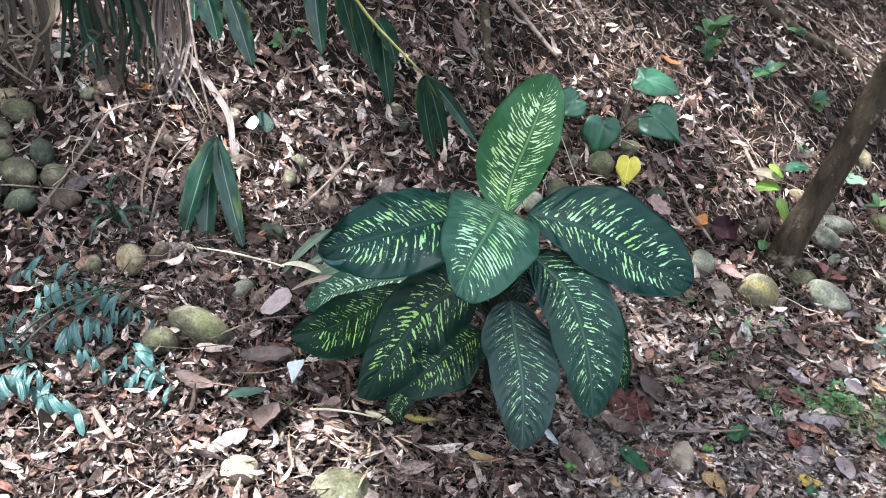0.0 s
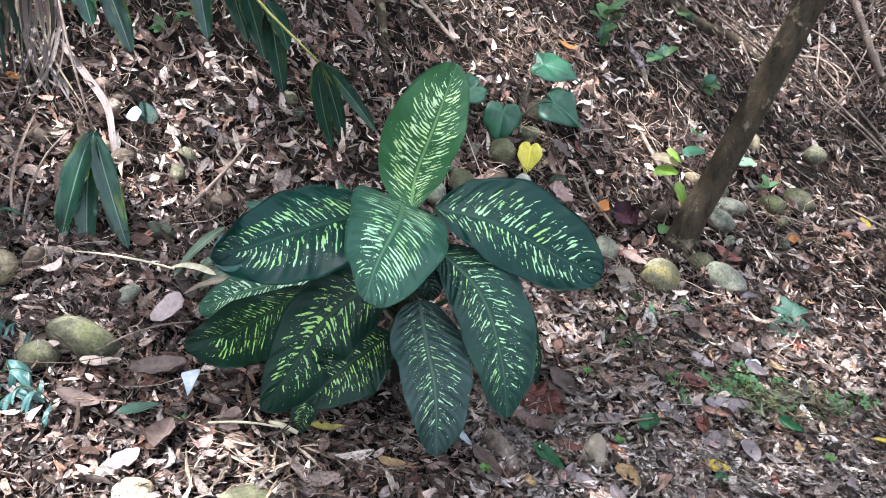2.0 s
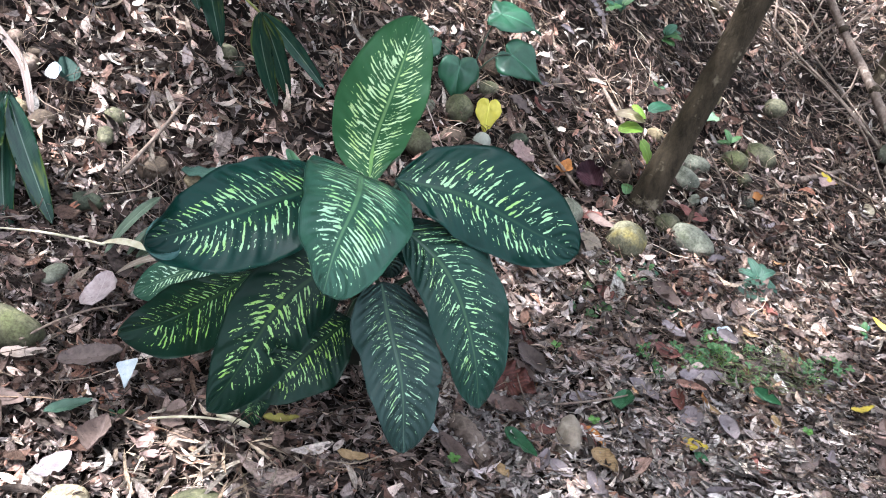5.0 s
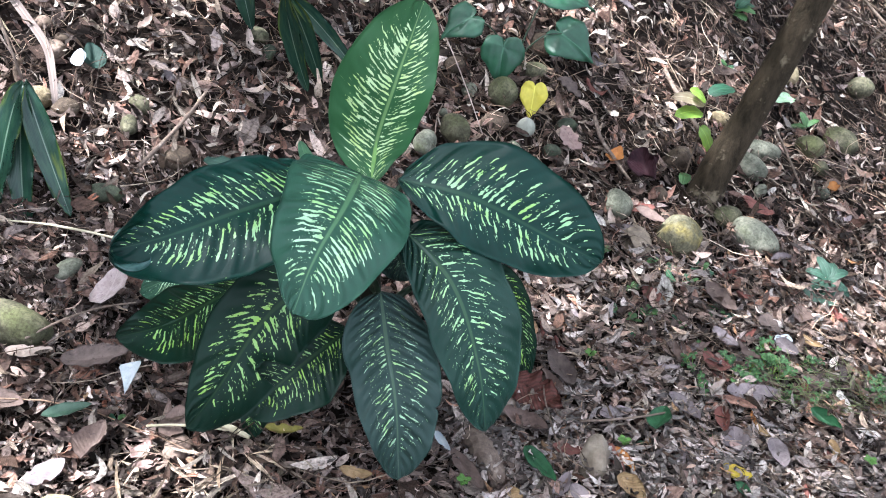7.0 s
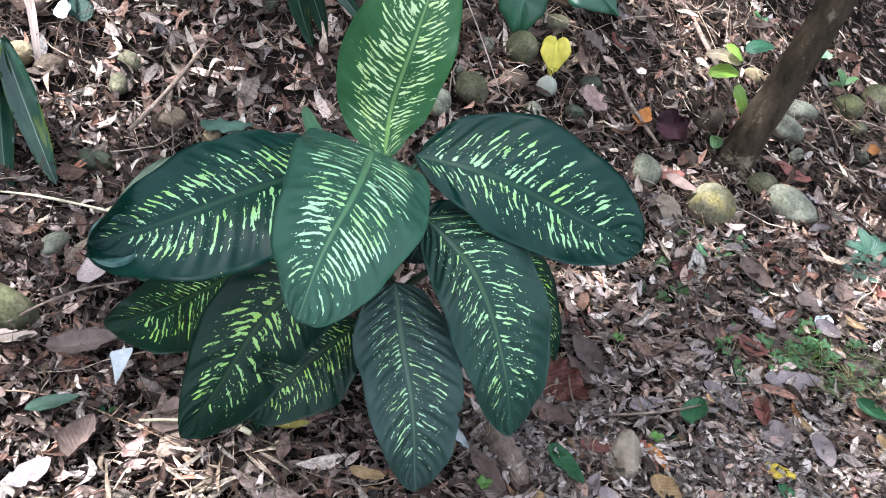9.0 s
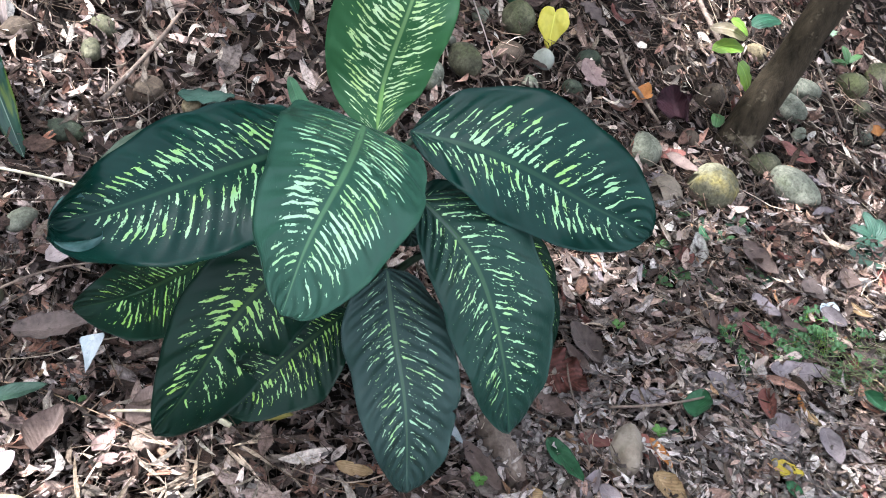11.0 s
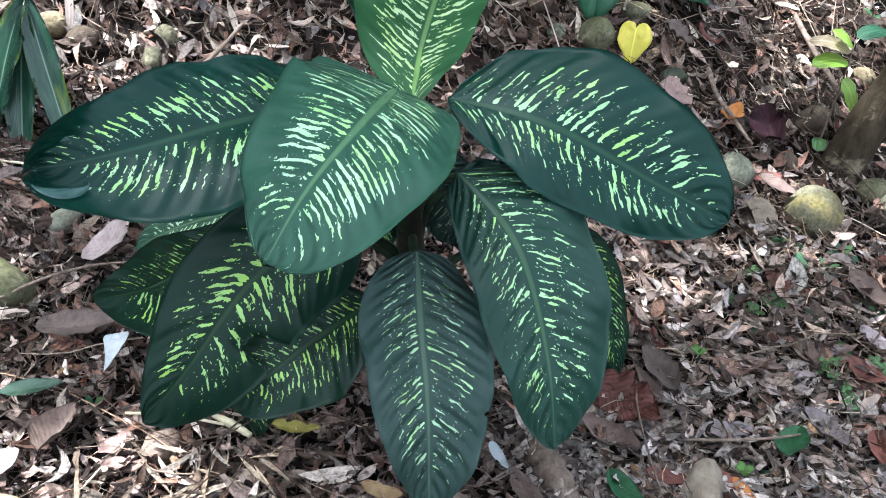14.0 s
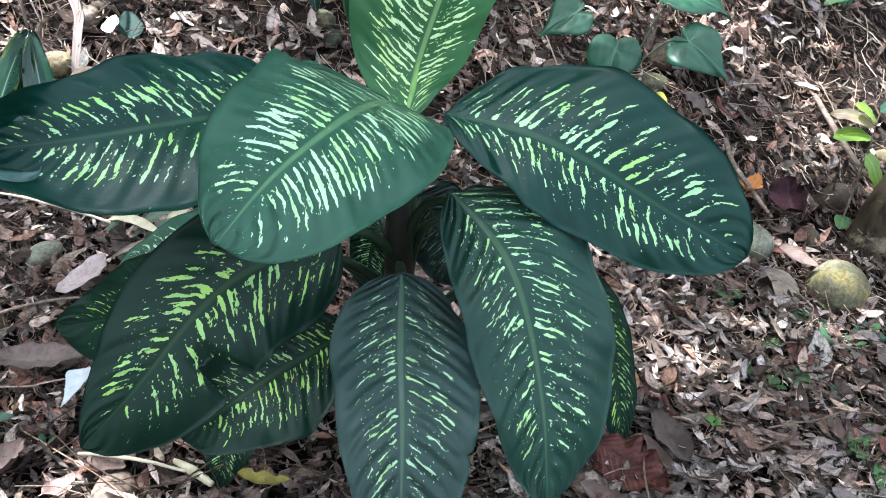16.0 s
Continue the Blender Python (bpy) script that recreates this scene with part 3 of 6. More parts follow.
def blade(name, pts, normal, wpos, wneg, mat, nu=36, nv=12, fold=0.12, droop=0.25, wave=0.0, prof=None, bite=None, seed=0, roll=0.0, thick=0.0):
    """A leaf blade along a midrib through pts. normal: the way its face looks, or at base and tip; wpos, wneg: half widths on its two sides,
    which may have outlines, fold and droop of their own."""
    rng = np.random.default_rng(seed)
    c, t = curve_pts(pts, nu + 1)
    u = np.linspace(0, 1, nu + 1)
    ends = np.array([list(q) for q in normal] if isinstance(normal, list) else [list(normal)] * 2, float)
    nrm = (1 - u)[:, None] * ends[0] + u[:, None] * ends[1]
    side = np.cross(t, nrm)
    side /= np.linalg.norm(side, axis=1)[:, None]
    up = np.cross(side, t)
    two = [profile(u, *q) for q in prof] if isinstance(prof, list) else [profile(u, **(prof or {}))] * 2
    w, wq = (np.maximum(q, 0.012) for q in two)
    v = np.linspace(-1, 1, 2 * nv + 1)
    ph = rng.uniform(0, 6.28, 4)
    wp, wn = wpos * w * (1 + 0.02 * np.sin(17 * u + ph[0])), wneg * wq * (1 + 0.02 * np.sin(15 * u + ph[1]))
    wp0, wn0 = wp, wn
    if bite:
        for u0, du, depth, sgn in bite:
            dent = 1 - depth * np.clip(1 - ((u - u0) / du) ** 2, 0, 1) ** 0.5
            if sgn > 0:
                wp = wp * dent
            else:
                wn = wn * dent
    half = np.where(v[None] > 0, wp[:, None], wn[:, None])
    whole = np.where(v[None] > 0, wp0[:, None], wn0[:, None])
    a = np.abs(v)[None]
    wid = 0.5 * (wpos + wneg)
    up_side, down_side = (np.where(v > 0, *q)[None] if isinstance(q, tuple) else q for q in (fold, droop))
    lift = up_side * a * half - down_side * a**2 * half
    if roll:
        lift = lift + roll * wid * np.clip((a - 0.55) / 0.45, 0, 1) ** 1.5 * np.clip((u[:, None] - 0.78) / 0.14, 0, 1)
    lift = lift + wave * wid * a**3 * np.sin(u[:, None] * 21 + ph[2] + 2.0 * (v[None] > 0)) + 0.35 * wave * wid * a * np.sin(u[:, None] * 47 - 9 * a + ph[3])
    pos = c[:, None] + (v[None] * half)[:, :, None] * side[:, None] + lift[:, :, None] * up[:, None]
    m = 2 * nv + 1
    verts = pos.reshape(-1, 3)
    faces = [(i * m + j, (i + 1) * m + j, (i + 1) * m + j + 1, i * m + j + 1) for i in range(nu) for j in range(m - 1)]
    uv = np.stack([np.repeat(u, m), (0.5 + v[None] / 2 * half / whole).ravel()], 1)
    if thick:
        # a second skin below closes the blade
        n0 = len(verts)
        low = (pos - thick * up[:, None]).reshape(-1, 3)
        verts = np.concatenate([verts, low])
        faces = faces + [tuple(n0 + k for k in reversed(f)) for f in faces]
        rim = [i * m for i in range(nu + 1)] + [nu * m + j for j in range(1, m)] + [i * m + m - 1 for i in range(nu - 1, -1, -1)] + list(range(m - 2, 0, -1))
        faces += [(rim[k], rim[(k + 1) % len(rim)] , n0 + rim[(k + 1) % len(rim)], n0 + rim[k]) for k in range(len(rim))]
        uv = np.concatenate([uv, uv])
    return mesh_of(name, verts.tolist(), faces, mat, uv)


def heart(name, size, mat, cup=0.25, seed=0):
    """A heart-shaped leaf round its stalk's joint, tip towards -y, facing +z."""
    rng = np.random.default_rng(seed)
    th = np.linspace(0, 2 * np.pi, 40, endpoint=False)
    hx = 16 * np.sin(th) ** 3
    hy = 13 * np.cos(th) - 3.6 * np.cos(2 * th) - 1.3 * np.cos(3 * th) - 0.6 * np.cos(4 * th)
    hx, hy = hx / 30 * size, (hy - 5) / 30 * size * 1.15
    verts, uv = [(0, 0, 0)], [(0.15, 0.5)]
    rings = 6
    ph = rng.uniform(0, 6.28)
    for r in range(1, rings + 1):
        s = r / rings
        for k, (x, y) in enumerate(zip(hx, hy)):
            d = math.hypot(x, y) * s / size
            rim = 1 + s * (0.035 * math.sin(9 * th[k] + 2 * ph) + 0.02 * math.sin(17 * th[k] + ph))
            verts.append((x * s * rim, y * s * rim, size * (0.18 * abs(x * s) / size - cup * d * d * 1.6 + 0.035 * s * math.sin(5 * th[k] + ph) + 0.02 * s * math.sin(11 * th[k] - ph))))
            uv.append((0.15 - y * s / size, 0.5 + x * s / size))
    faces = [(0, 1 + k, 1 + (k + 1) % 40) for k in range(40)]
    for r in range(rings - 1):
        o = 1 + r * 40
        faces += [(o + k, o + 40 + k, o + 40 + (k + 1) % 40, o + (k + 1) % 40) for k in range(40)]
    n0 = len(verts)
    faces = faces + [tuple(n0 + i for i in reversed(f)) for f in faces]
    verts = verts + [(x, y, z - 0.0008) for x, y, z in verts]
    o = 1 + (rings - 1) * 40
    faces += [(o + k, n0 + o + k, n0 + o + (k + 1) % 40, o + (k + 1) % 40) for k in range(40)]
    return mesh_of(name, verts, faces, mat, uv + uv)


# ---- ground ----
def build_ground():
    def axis(lo, hi, step, far):
        core = np.arange(lo, hi + step / 2, step)
        out = np.array([0.3, 0.8, 1.6, 3, 6, 12, 25, 60])
        return np.concatenate([lo - out[::-1], core, hi + out])
    xs, ys = axis(-2.0, 2.8, 0.04, 60), axis(-1.0, 4.2, 0.04, 60)
    X, Y = np.meshgrid(xs, ys, indexing="ij")
    Z = gz(X, Y)
    for i in range(X.shape[0]):
        for j in range(X.shape[1]):
            if -2.5 < X[i, j] < 3.2 and -1.5 < Y[i, j] < 4.8:
                Z[i, j] += 0.016 * noise.noise((X[i, j] * 5, Y[i, j] * 5, 0.0)) + 0.008 * noise.noise((X[i, j] * 14, Y[i, j] * 14, 3.0)) - 0.006
    ny = len(ys)
    v = np.stack([X, Y, Z], -1).reshape(-1, 3)
    f = [(i * ny + j, (i + 1) * ny + j, (i + 1) * ny + j + 1, i * ny + j + 1) for i in range(len(xs) - 1) for j in range(ny - 1)]
    ob = new("ground", mesh_of("ground", v.tolist(), f, M_SOIL))
    return tagged(ob, "dark brown forest soil sloping into a hollow", "ground", kind="structure")


build_ground()


def build_woods_screen():
    """An unseen dark wood, added to hold off sky light behind and at both sides; the path side stays open."""
    na, nz = 90, 16
    verts, faces = [], []
    for i in range(na + 1):
        a = radians(38 + 215 * i / na)
        for j in range(nz + 1):
            z = -1.5 + 12.5 * j / nz
            p = Vector((math.cos(a) * 3, math.sin(a) * 3, z * 0.7))
            r = 8.5 + 1.6 * noise.noise(p) + 0.7 * noise.noise(p * 2.7) + 0.06 * z * z * 0.5
            verts.append((0.3 + r * math.cos(a), 0.8 + r * math.sin(a), z + (0.9 * noise.noise(p * 1.7) if j == nz else 0)))
    m = nz + 1
    faces = [(i * m + j, (i + 1) * m + j, (i + 1) * m + j + 1, i * m + j + 1) for i in range(na) for j in range(nz)]
    ob = new("backdrop", mesh_of("backdrop", verts, faces, mat_plain("unseen_woods", (0.012, 0.020, 0.010), (0.060, 0.075, 0.032), 0.9, 3.0)))
    return tagged(ob, "unseen dark green wood added to dim the sky behind and beside", "woods", kind="structure")


build_woods_screen()


# ---- leaf litter ----
def scatter(name, count, region, length, ratio, mat, label, lift, tilt, seed, nu=4, curl=(0.1, 0.9), dens=None, jag=0.045):
    rng = np.random.default_rng(seed)
    x0, x1, y0, y1 = region
    x, y = rng.uniform(x0, x1, count), rng.uniform(y0, y1, count)
    if dens is not None:
        keep = rng.uniform(size=count) < dens(x, y)
        x, y = x[keep], y[keep]
        count = len(x)
    L = rng.uniform(length[0], length[1], count) * rng.choice([1.0, 1.0, 0.75, 1.3], count)
    Wd = L * rng.uniform(ratio[0], ratio[1], count)
    us = np.linspace(0, 1, nu + 1)
    pw = np.sin(np.pi * (0.03 + 0.94 * us) ** 0.85) ** 0.95
    vs = np.array([-1.0, 0.0, 1.0])
    m = 3
    cu = rng.uniform(curl[0], curl[1], count) * rng.choice([-1, 1, 1], count)
    fo = rng.uniform(-0.95, 0.8, count)
    tw = rng.normal(0, 0.5, count)
    bend = rng.normal(0, 0.25, count)
    U, V = np.meshgrid(us - 0.5, vs, indexing="ij")
    U, V = U.ravel(), V.ravel()
    Wp = np.repeat(pw, m)
    lx = U[None] * L[:, None]
    ly = V[None] * Wp[None] * Wd[:, None] * 0.5 + bend[:, None] * L[:, None] * (U[None] ** 2)
    lz = cu[:, None] * L[:, None] * (U[None] ** 2) + fo[:, None] * np.abs(V)[None] * Wp[None] * Wd[:, None] * 0.5 + tw[:, None] * U[None] * V[None] * Wp[None] * Wd[:, None]
    rag = (jag * L)[:, None]
    lx, ly, lz = lx + rng.normal(0, 0.6, lx.shape) * rag, ly + rng.normal(0, 0.6, lx.shape) * rag, lz + rng.normal(0, 1.0, lx.shape) * rag
    yaw = rng.uniform(0, 2 * np.pi, count)
    ti, ro = rng.normal(0, tilt, count), rng.normal(0, tilt, count)
    ct, st = np.cos(ti)[:, None], np.sin(ti)[:, None]
    lx, lz = lx * ct - lz * st, lx * st + lz * ct
    cr, sr = np.cos(ro)[:, None], np.sin(ro)[:, None]
    ly, lz = ly * cr - lz * sr, ly * sr + lz * cr
    cy, sy = np.cos(yaw)[:, None], np.sin(yaw)[:, None]
    px = x[:, None] + lx * cy - ly * sy
    py = y[:, None] + lx * sy + ly * cy
    pz = gz(px, py) + lz + rng.uniform(lift[0], lift[1], count)[:, None]
    v = np.stack([px, py, pz], -1).reshape(-1, 3)
    q = np.array([(i * m + j, (i + 1) * m + j, (i + 1) * m + j + 1, i * m + j + 1) for i in range(nu) for j in range(m - 1)])
    f = (q[None] + (np.arange(count) * (nu + 1) * m)[:, None, None]).reshape(-1, 4)
    uv = np.tile(np.stack([U + 0.5, 0.5 + V / 2], -1), (count, 1))
    ob = new(name, mesh_of(name, v, f, mat, uv))
    return tagged(ob, label, "leaf litter" if name != "grit" else "grit", kind="stuff")


def patchy(x, y, f, ph):
    """Hollows and drifts in the litter."""
    w = np.sin(f * x + ph + 1.7 * np.sin(0.8 * f * y + ph)) * np.sin(1.1 * f * y - 2 * ph + 1.9 * np.sin(0.7 * f * x))
    return np.clip(0.62 + 0.75 * w, 0.12, 1.0)


def bare(x, y):
    """Thins the leaves out where the path's edge is trodden to grit."""
    return np.clip(2.2 * np.hypot((x - 0.93) / 0.28, (y + 0.20) / 0.20) - 1.1, 0.06, 1.0)


def trodden(x, y):
    """The trodden strip beside the plant, with edges that fade; its litter is paled for open light."""
    e = 0.06 * np.sin(9.0 * x) + 0.05 * np.sin(13.0 * y + 1.0)
    return np.clip((x - 0.06 + e) * 7, 0, 1) * np.clip((1.45 - x + e) * 3, 0, 1) * np.clip((y + 0.52 + e) * 7, 0, 1) * np.clip((0.72 - y + e) * 4, 0, 1)


def near(x, y):
    return bare(x, y) * np.clip((y + 0.78 + 0.08 * np.sin(6.0 * x)) * 4, 0.15, 1.0) * np.clip(1.25 - 0.28 * np.hypot(x - 0.1, y - 0.4), 0.18, 1.0)


def bank(x, y):
    """More curled shreds up the bank and on the far side."""
    return near(x, y) * np.clip(0.5 + 0.6 * (y - 0.3) / 0.7, 0.45, 1.0) * patchy(x, y, 24.0, 2.1)


def flat(x, y):
    return near(x, y) * np.clip(1.25 - 0.55 * y, 0.40, 1.0) * patchy(x, y, 31.0, 0.4)


scatter("leaf_litter", 74000, (-1.6, 2.2, -0.75, 2.6), (0.016, 0.040), (0.22, 0.46), M_LITTER, "dry brown and tan fallen leaves covering the soil", (-0.004, 0.030), 0.5, 11, nu=4, curl=(0.2, 1.4), dens=flat, jag=0.016)
scatter("leaf_litter", 13000, (-1.6, 2.2, -0.75, 2.4), (0.034, 0.058), (0.24, 0.42), M_LITTER, "longer dry leaves among the small ones", (0.004, 0.034), 0.42, 16, nu=5, curl=(0.1, 1.2), dens=flat, jag=0.010)
scatter("leaf_litter", 9000, (-2.2, 3.6, 1.8, 4.2), (0.02, 0.05), (0.17, 0.36), M_LITTER, "dry fallen leaves on the far slope", (0.0, 0.018), 0.34, 15, nu=3, curl=(0.1, 1.2))
scatter("leaf_litter", 22000, (-1.7, 2.4, -0.75, 3.0), (0.006, 0.020), (0.12, 0.5), M_LITTER, "crumbled scraps of dry leaves between the others", (0.002, 0.034), 0.7, 12, nu=2, dens=lambda x, y: near(x, y) * np.clip(1.1 - 0.5 * y, 0.4, 1.0), jag=0.07)
scatter("leaf_litter", 15000, (-1.0, 0.12, -0.5, 0.65), (0.007, 0.024), (0.2, 0.5), M_SCRAPS, "broken brown leaf crumbs filling the gaps", (0.0, 0.022), 0.5, 33, nu=3, curl=(0.1, 0.9), jag=0.05)
scatter("leaf_litter", 52000, (-1.8, 2.6, -0.7, 3.2), (0.020, 0.056), (0.08, 0.26), M_SHRED, "curled shreds of dry leaves and bark", (0.002, 0.046), 0.5, 14, nu=4, curl=(0.1, 1.4), dens=bank, jag=0.025)
scatter("leaf_litter", 1900, (-1.8, 2.4, -0.7, 2.8), (0.050, 0.078), (0.28, 0.46), M_LITTER, "larger curled dry leaves lying over the litter", (0.018, 0.038), 0.3, 13, nu=6, curl=(0.1, 0.9), dens=flat, jag=0.02)


scatter("leaf_litter", 9000, (-0.1, 1.35, -0.50, 0.22), (0.010, 0.030), (0.28, 0.55), M_SCRAPS, "small pale scraps of trodden leaves", (0.018, 0.036), 0.35, 18, nu=4, curl=(0.1, 0.8), dens=lambda x, y: np.clip((x + 0.10) * 3.0, 0.0, 0.9) * np.clip((0.24 - y) * 4, 0, 1) * patchy(x, y, 27.0, 1.0), jag=0.06)


scatter("leaf_litter", 7000, (0.08, 1.5, -0.52, 0.75), (0.018, 0.042), (0.22, 0.42), M_DULL, "dull mauve-brown dead leaves covering the trodden ground", (0.016, 0.042), 0.42, 26, nu=5, curl=(0.1, 1.2), dens=lambda x, y: trodden(x, y) * bare(x, y) * np.clip(1.25 - 0.8 * np.clip(y, 0, 9), 0.3, 1.0), jag=0.010)
scatter("leaf_litter", 5000, (0.08, 1.5, -0.52, 0.75), (0.008, 0.020), (0.25, 0.5), M_DULL, "broken dull brown dead leaves between the whole ones", (0.012, 0.036), 0.45, 27, nu=3, curl=(0.1, 0.9), dens=lambda x, y: trodden(x, y) * bare(x, y), jag=0.05)
# pale leaves laid here in place of the stronger light on this ground
scatter("leaf_litter", 8500, (0.10, 1.0, -0.52, 0.16), (0.012, 0.034), (0.20, 0.40), M_PALEBITS, "greyish pale torn leaves that brighten the open front of the plant", (0.026, 0.042), 0.35, 31, nu=4, curl=(0.1, 1.1), dens=lambda x, y: trodden(x, y) * bare(x, y) * np.clip((0.18 - y) * 5, 0, 1) * np.clip((0.95 - x) * 3, 0, 1) * patchy(x, y, 19.0, 2.0), jag=0.03)
scatter("grit", 21000, (0.50, 1.35, -0.55, 0.06), (0.003, 0.010), (0.5, 0.9), M_PALEBITS, "fine grey grit and crumbs on the trodden edge of the path", (0.022, 0.030), 0.5, 20, nu=2, dens=lambda x, y: np.clip(1.7 - 1.2 * np.hypot((x - 0.93) / 0.30, (y + 0.20) / 0.22), 0, 1), jag=0.12)


def outskirts(x, y):
    e = 0.1 * np.sin(5.0 * x + 2.0 * y) + 0.08 * np.sin(11.0 * y - 4.0 * x)
    inner = (x > -1.4 + e) & (x < 2.0 + e) & (y > -0.58 + e) & (y < 2.5 + e)
    return np.where(inner, 0.0, np.clip(1.25 - 0.16 * np.hypot(x - 0.3, y - 0.8), 0.0, 1.0))


scatter("leaf_litter", 54000, (-6.0, 6.6, -5.0, 7.0), (0.03, 0.075), (0.25, 0.5), M_LITTER, "dry fallen leaves thinning out over the wood floor", (0.0, 0.025), 0.4, 17, nu=2, curl=(0.1, 1.0), dens=outskirts, jag=0.03)


def straws(name, count, region, length, rad, mat, label, seed, lift=(0.004, 0.022), tilt=0.18, dens=None):
    rng = np.random.default_rng(seed)
    x, y = rng.uniform(region[0], region[1], count), rng.uniform(region[2], region[3], count)
    if dens is not None:
        k = rng.uniform(size=count) < dens(x, y)
        x, y = x[k], y[k]
        count = len(x)
    n, sd = 6, 3
    L = rng.uniform(length[0], length[1], count) * rng.choice([0.6, 1, 1, 1.6], count)
    yaw = rng.uniform(0, 6.283, count)
    b1, b2 = rng.normal(0, 0.45, count), rng.normal(0, 0.1, count)
    s = np.linspace(-0.5, 0.5, n)
    lx = s[None] * L[:, None]
    ly = L[:, None] * (b1[:, None] * s[None] ** 2 + b2[:, None] * np.sin(9 * s)[None] * 0.5)
    px = x[:, None] + lx * np.cos(yaw)[:, None] - ly * np.sin(yaw)[:, None]
    py = y[:, None] + lx * np.sin(yaw)[:, None] + ly * np.cos(yaw)[:, None]
    ti = rng.normal(0, tilt, count)
    pz = gz(px, py) + rng.uniform(lift[0], lift[1], count)[:, None] + np.abs(lx * np.sin(ti)[:, None]) * 0.8
    r = rng.uniform(rad[0], rad[1], count)[:, None] * np.linspace(1.0, 0.5, n)[None]
    dx, dy = -np.sin(yaw)[:, None], np.cos(yaw)[:, None]
    rings = []
    for k in range(sd):
        a = 2 * np.pi * k / sd
        rings.append(np.stack([px + dx * r * np.cos(a), py + dy * r * np.cos(a), pz + r * np.sin(a)], -1))
    v = np.stack(rings, 2).reshape(-1, 3)
    q = np.array([(i * sd + j, i * sd + (j + 1) % sd, (i + 1) * sd + (j + 1) % sd, (i + 1) * sd + j) for i in range(n - 1) for j in range(sd)])
    f = (q[None] + (np.arange(count) * n * sd)[:, None, None]).reshape(-1, 4)
    ob = new(name, mesh_of(name, v, f, mat))
    return tagged(ob, label, "twigs", kind="stuff")


straws("twig_litter", 13000, (-1.9, 2.7, -0.8, 3.4), (0.03, 0.12), (0.0005, 0.0014), M_STRAW, "thin dry twigs and straw strewn over the leaves", 21, dens=near)
straws("twig_litter", 9000, (-1.9, 2.7, -0.8, 3.4), (0.02, 0.07), (0.0004, 0.0009), M_LITTER, "fine dark and pale plant fibres in the litter", 24, (0.012, 0.044), 0.3, dens=near)
straws("twig_litter", 3400, (0.0, 3.2, 0.9, 3.6), (0.05, 0.20), (0.0006, 0.0016), M_STRAW, "tangled dry twigs on the bank", 22, (0.006, 0.04), 0.3)
straws("twig_litter", 2600, (0.05, 1.3, -0.48, 0.75), (0.015, 0.06), (0.0005, 0.0011), M_STRAW, "short dry fibres between the trodden leaves", 32, (0.024, 0.046), 0.25, dens=trodden)
straws("twig_litter", 1100, (-1.5, 2.2, -0.6, 2.4), (0.09, 0.24), (0.0008, 0.0017), M_STRAW, "long thin bent twigs lying over the leaves", 29, (0.026, 0.046), 0.12)


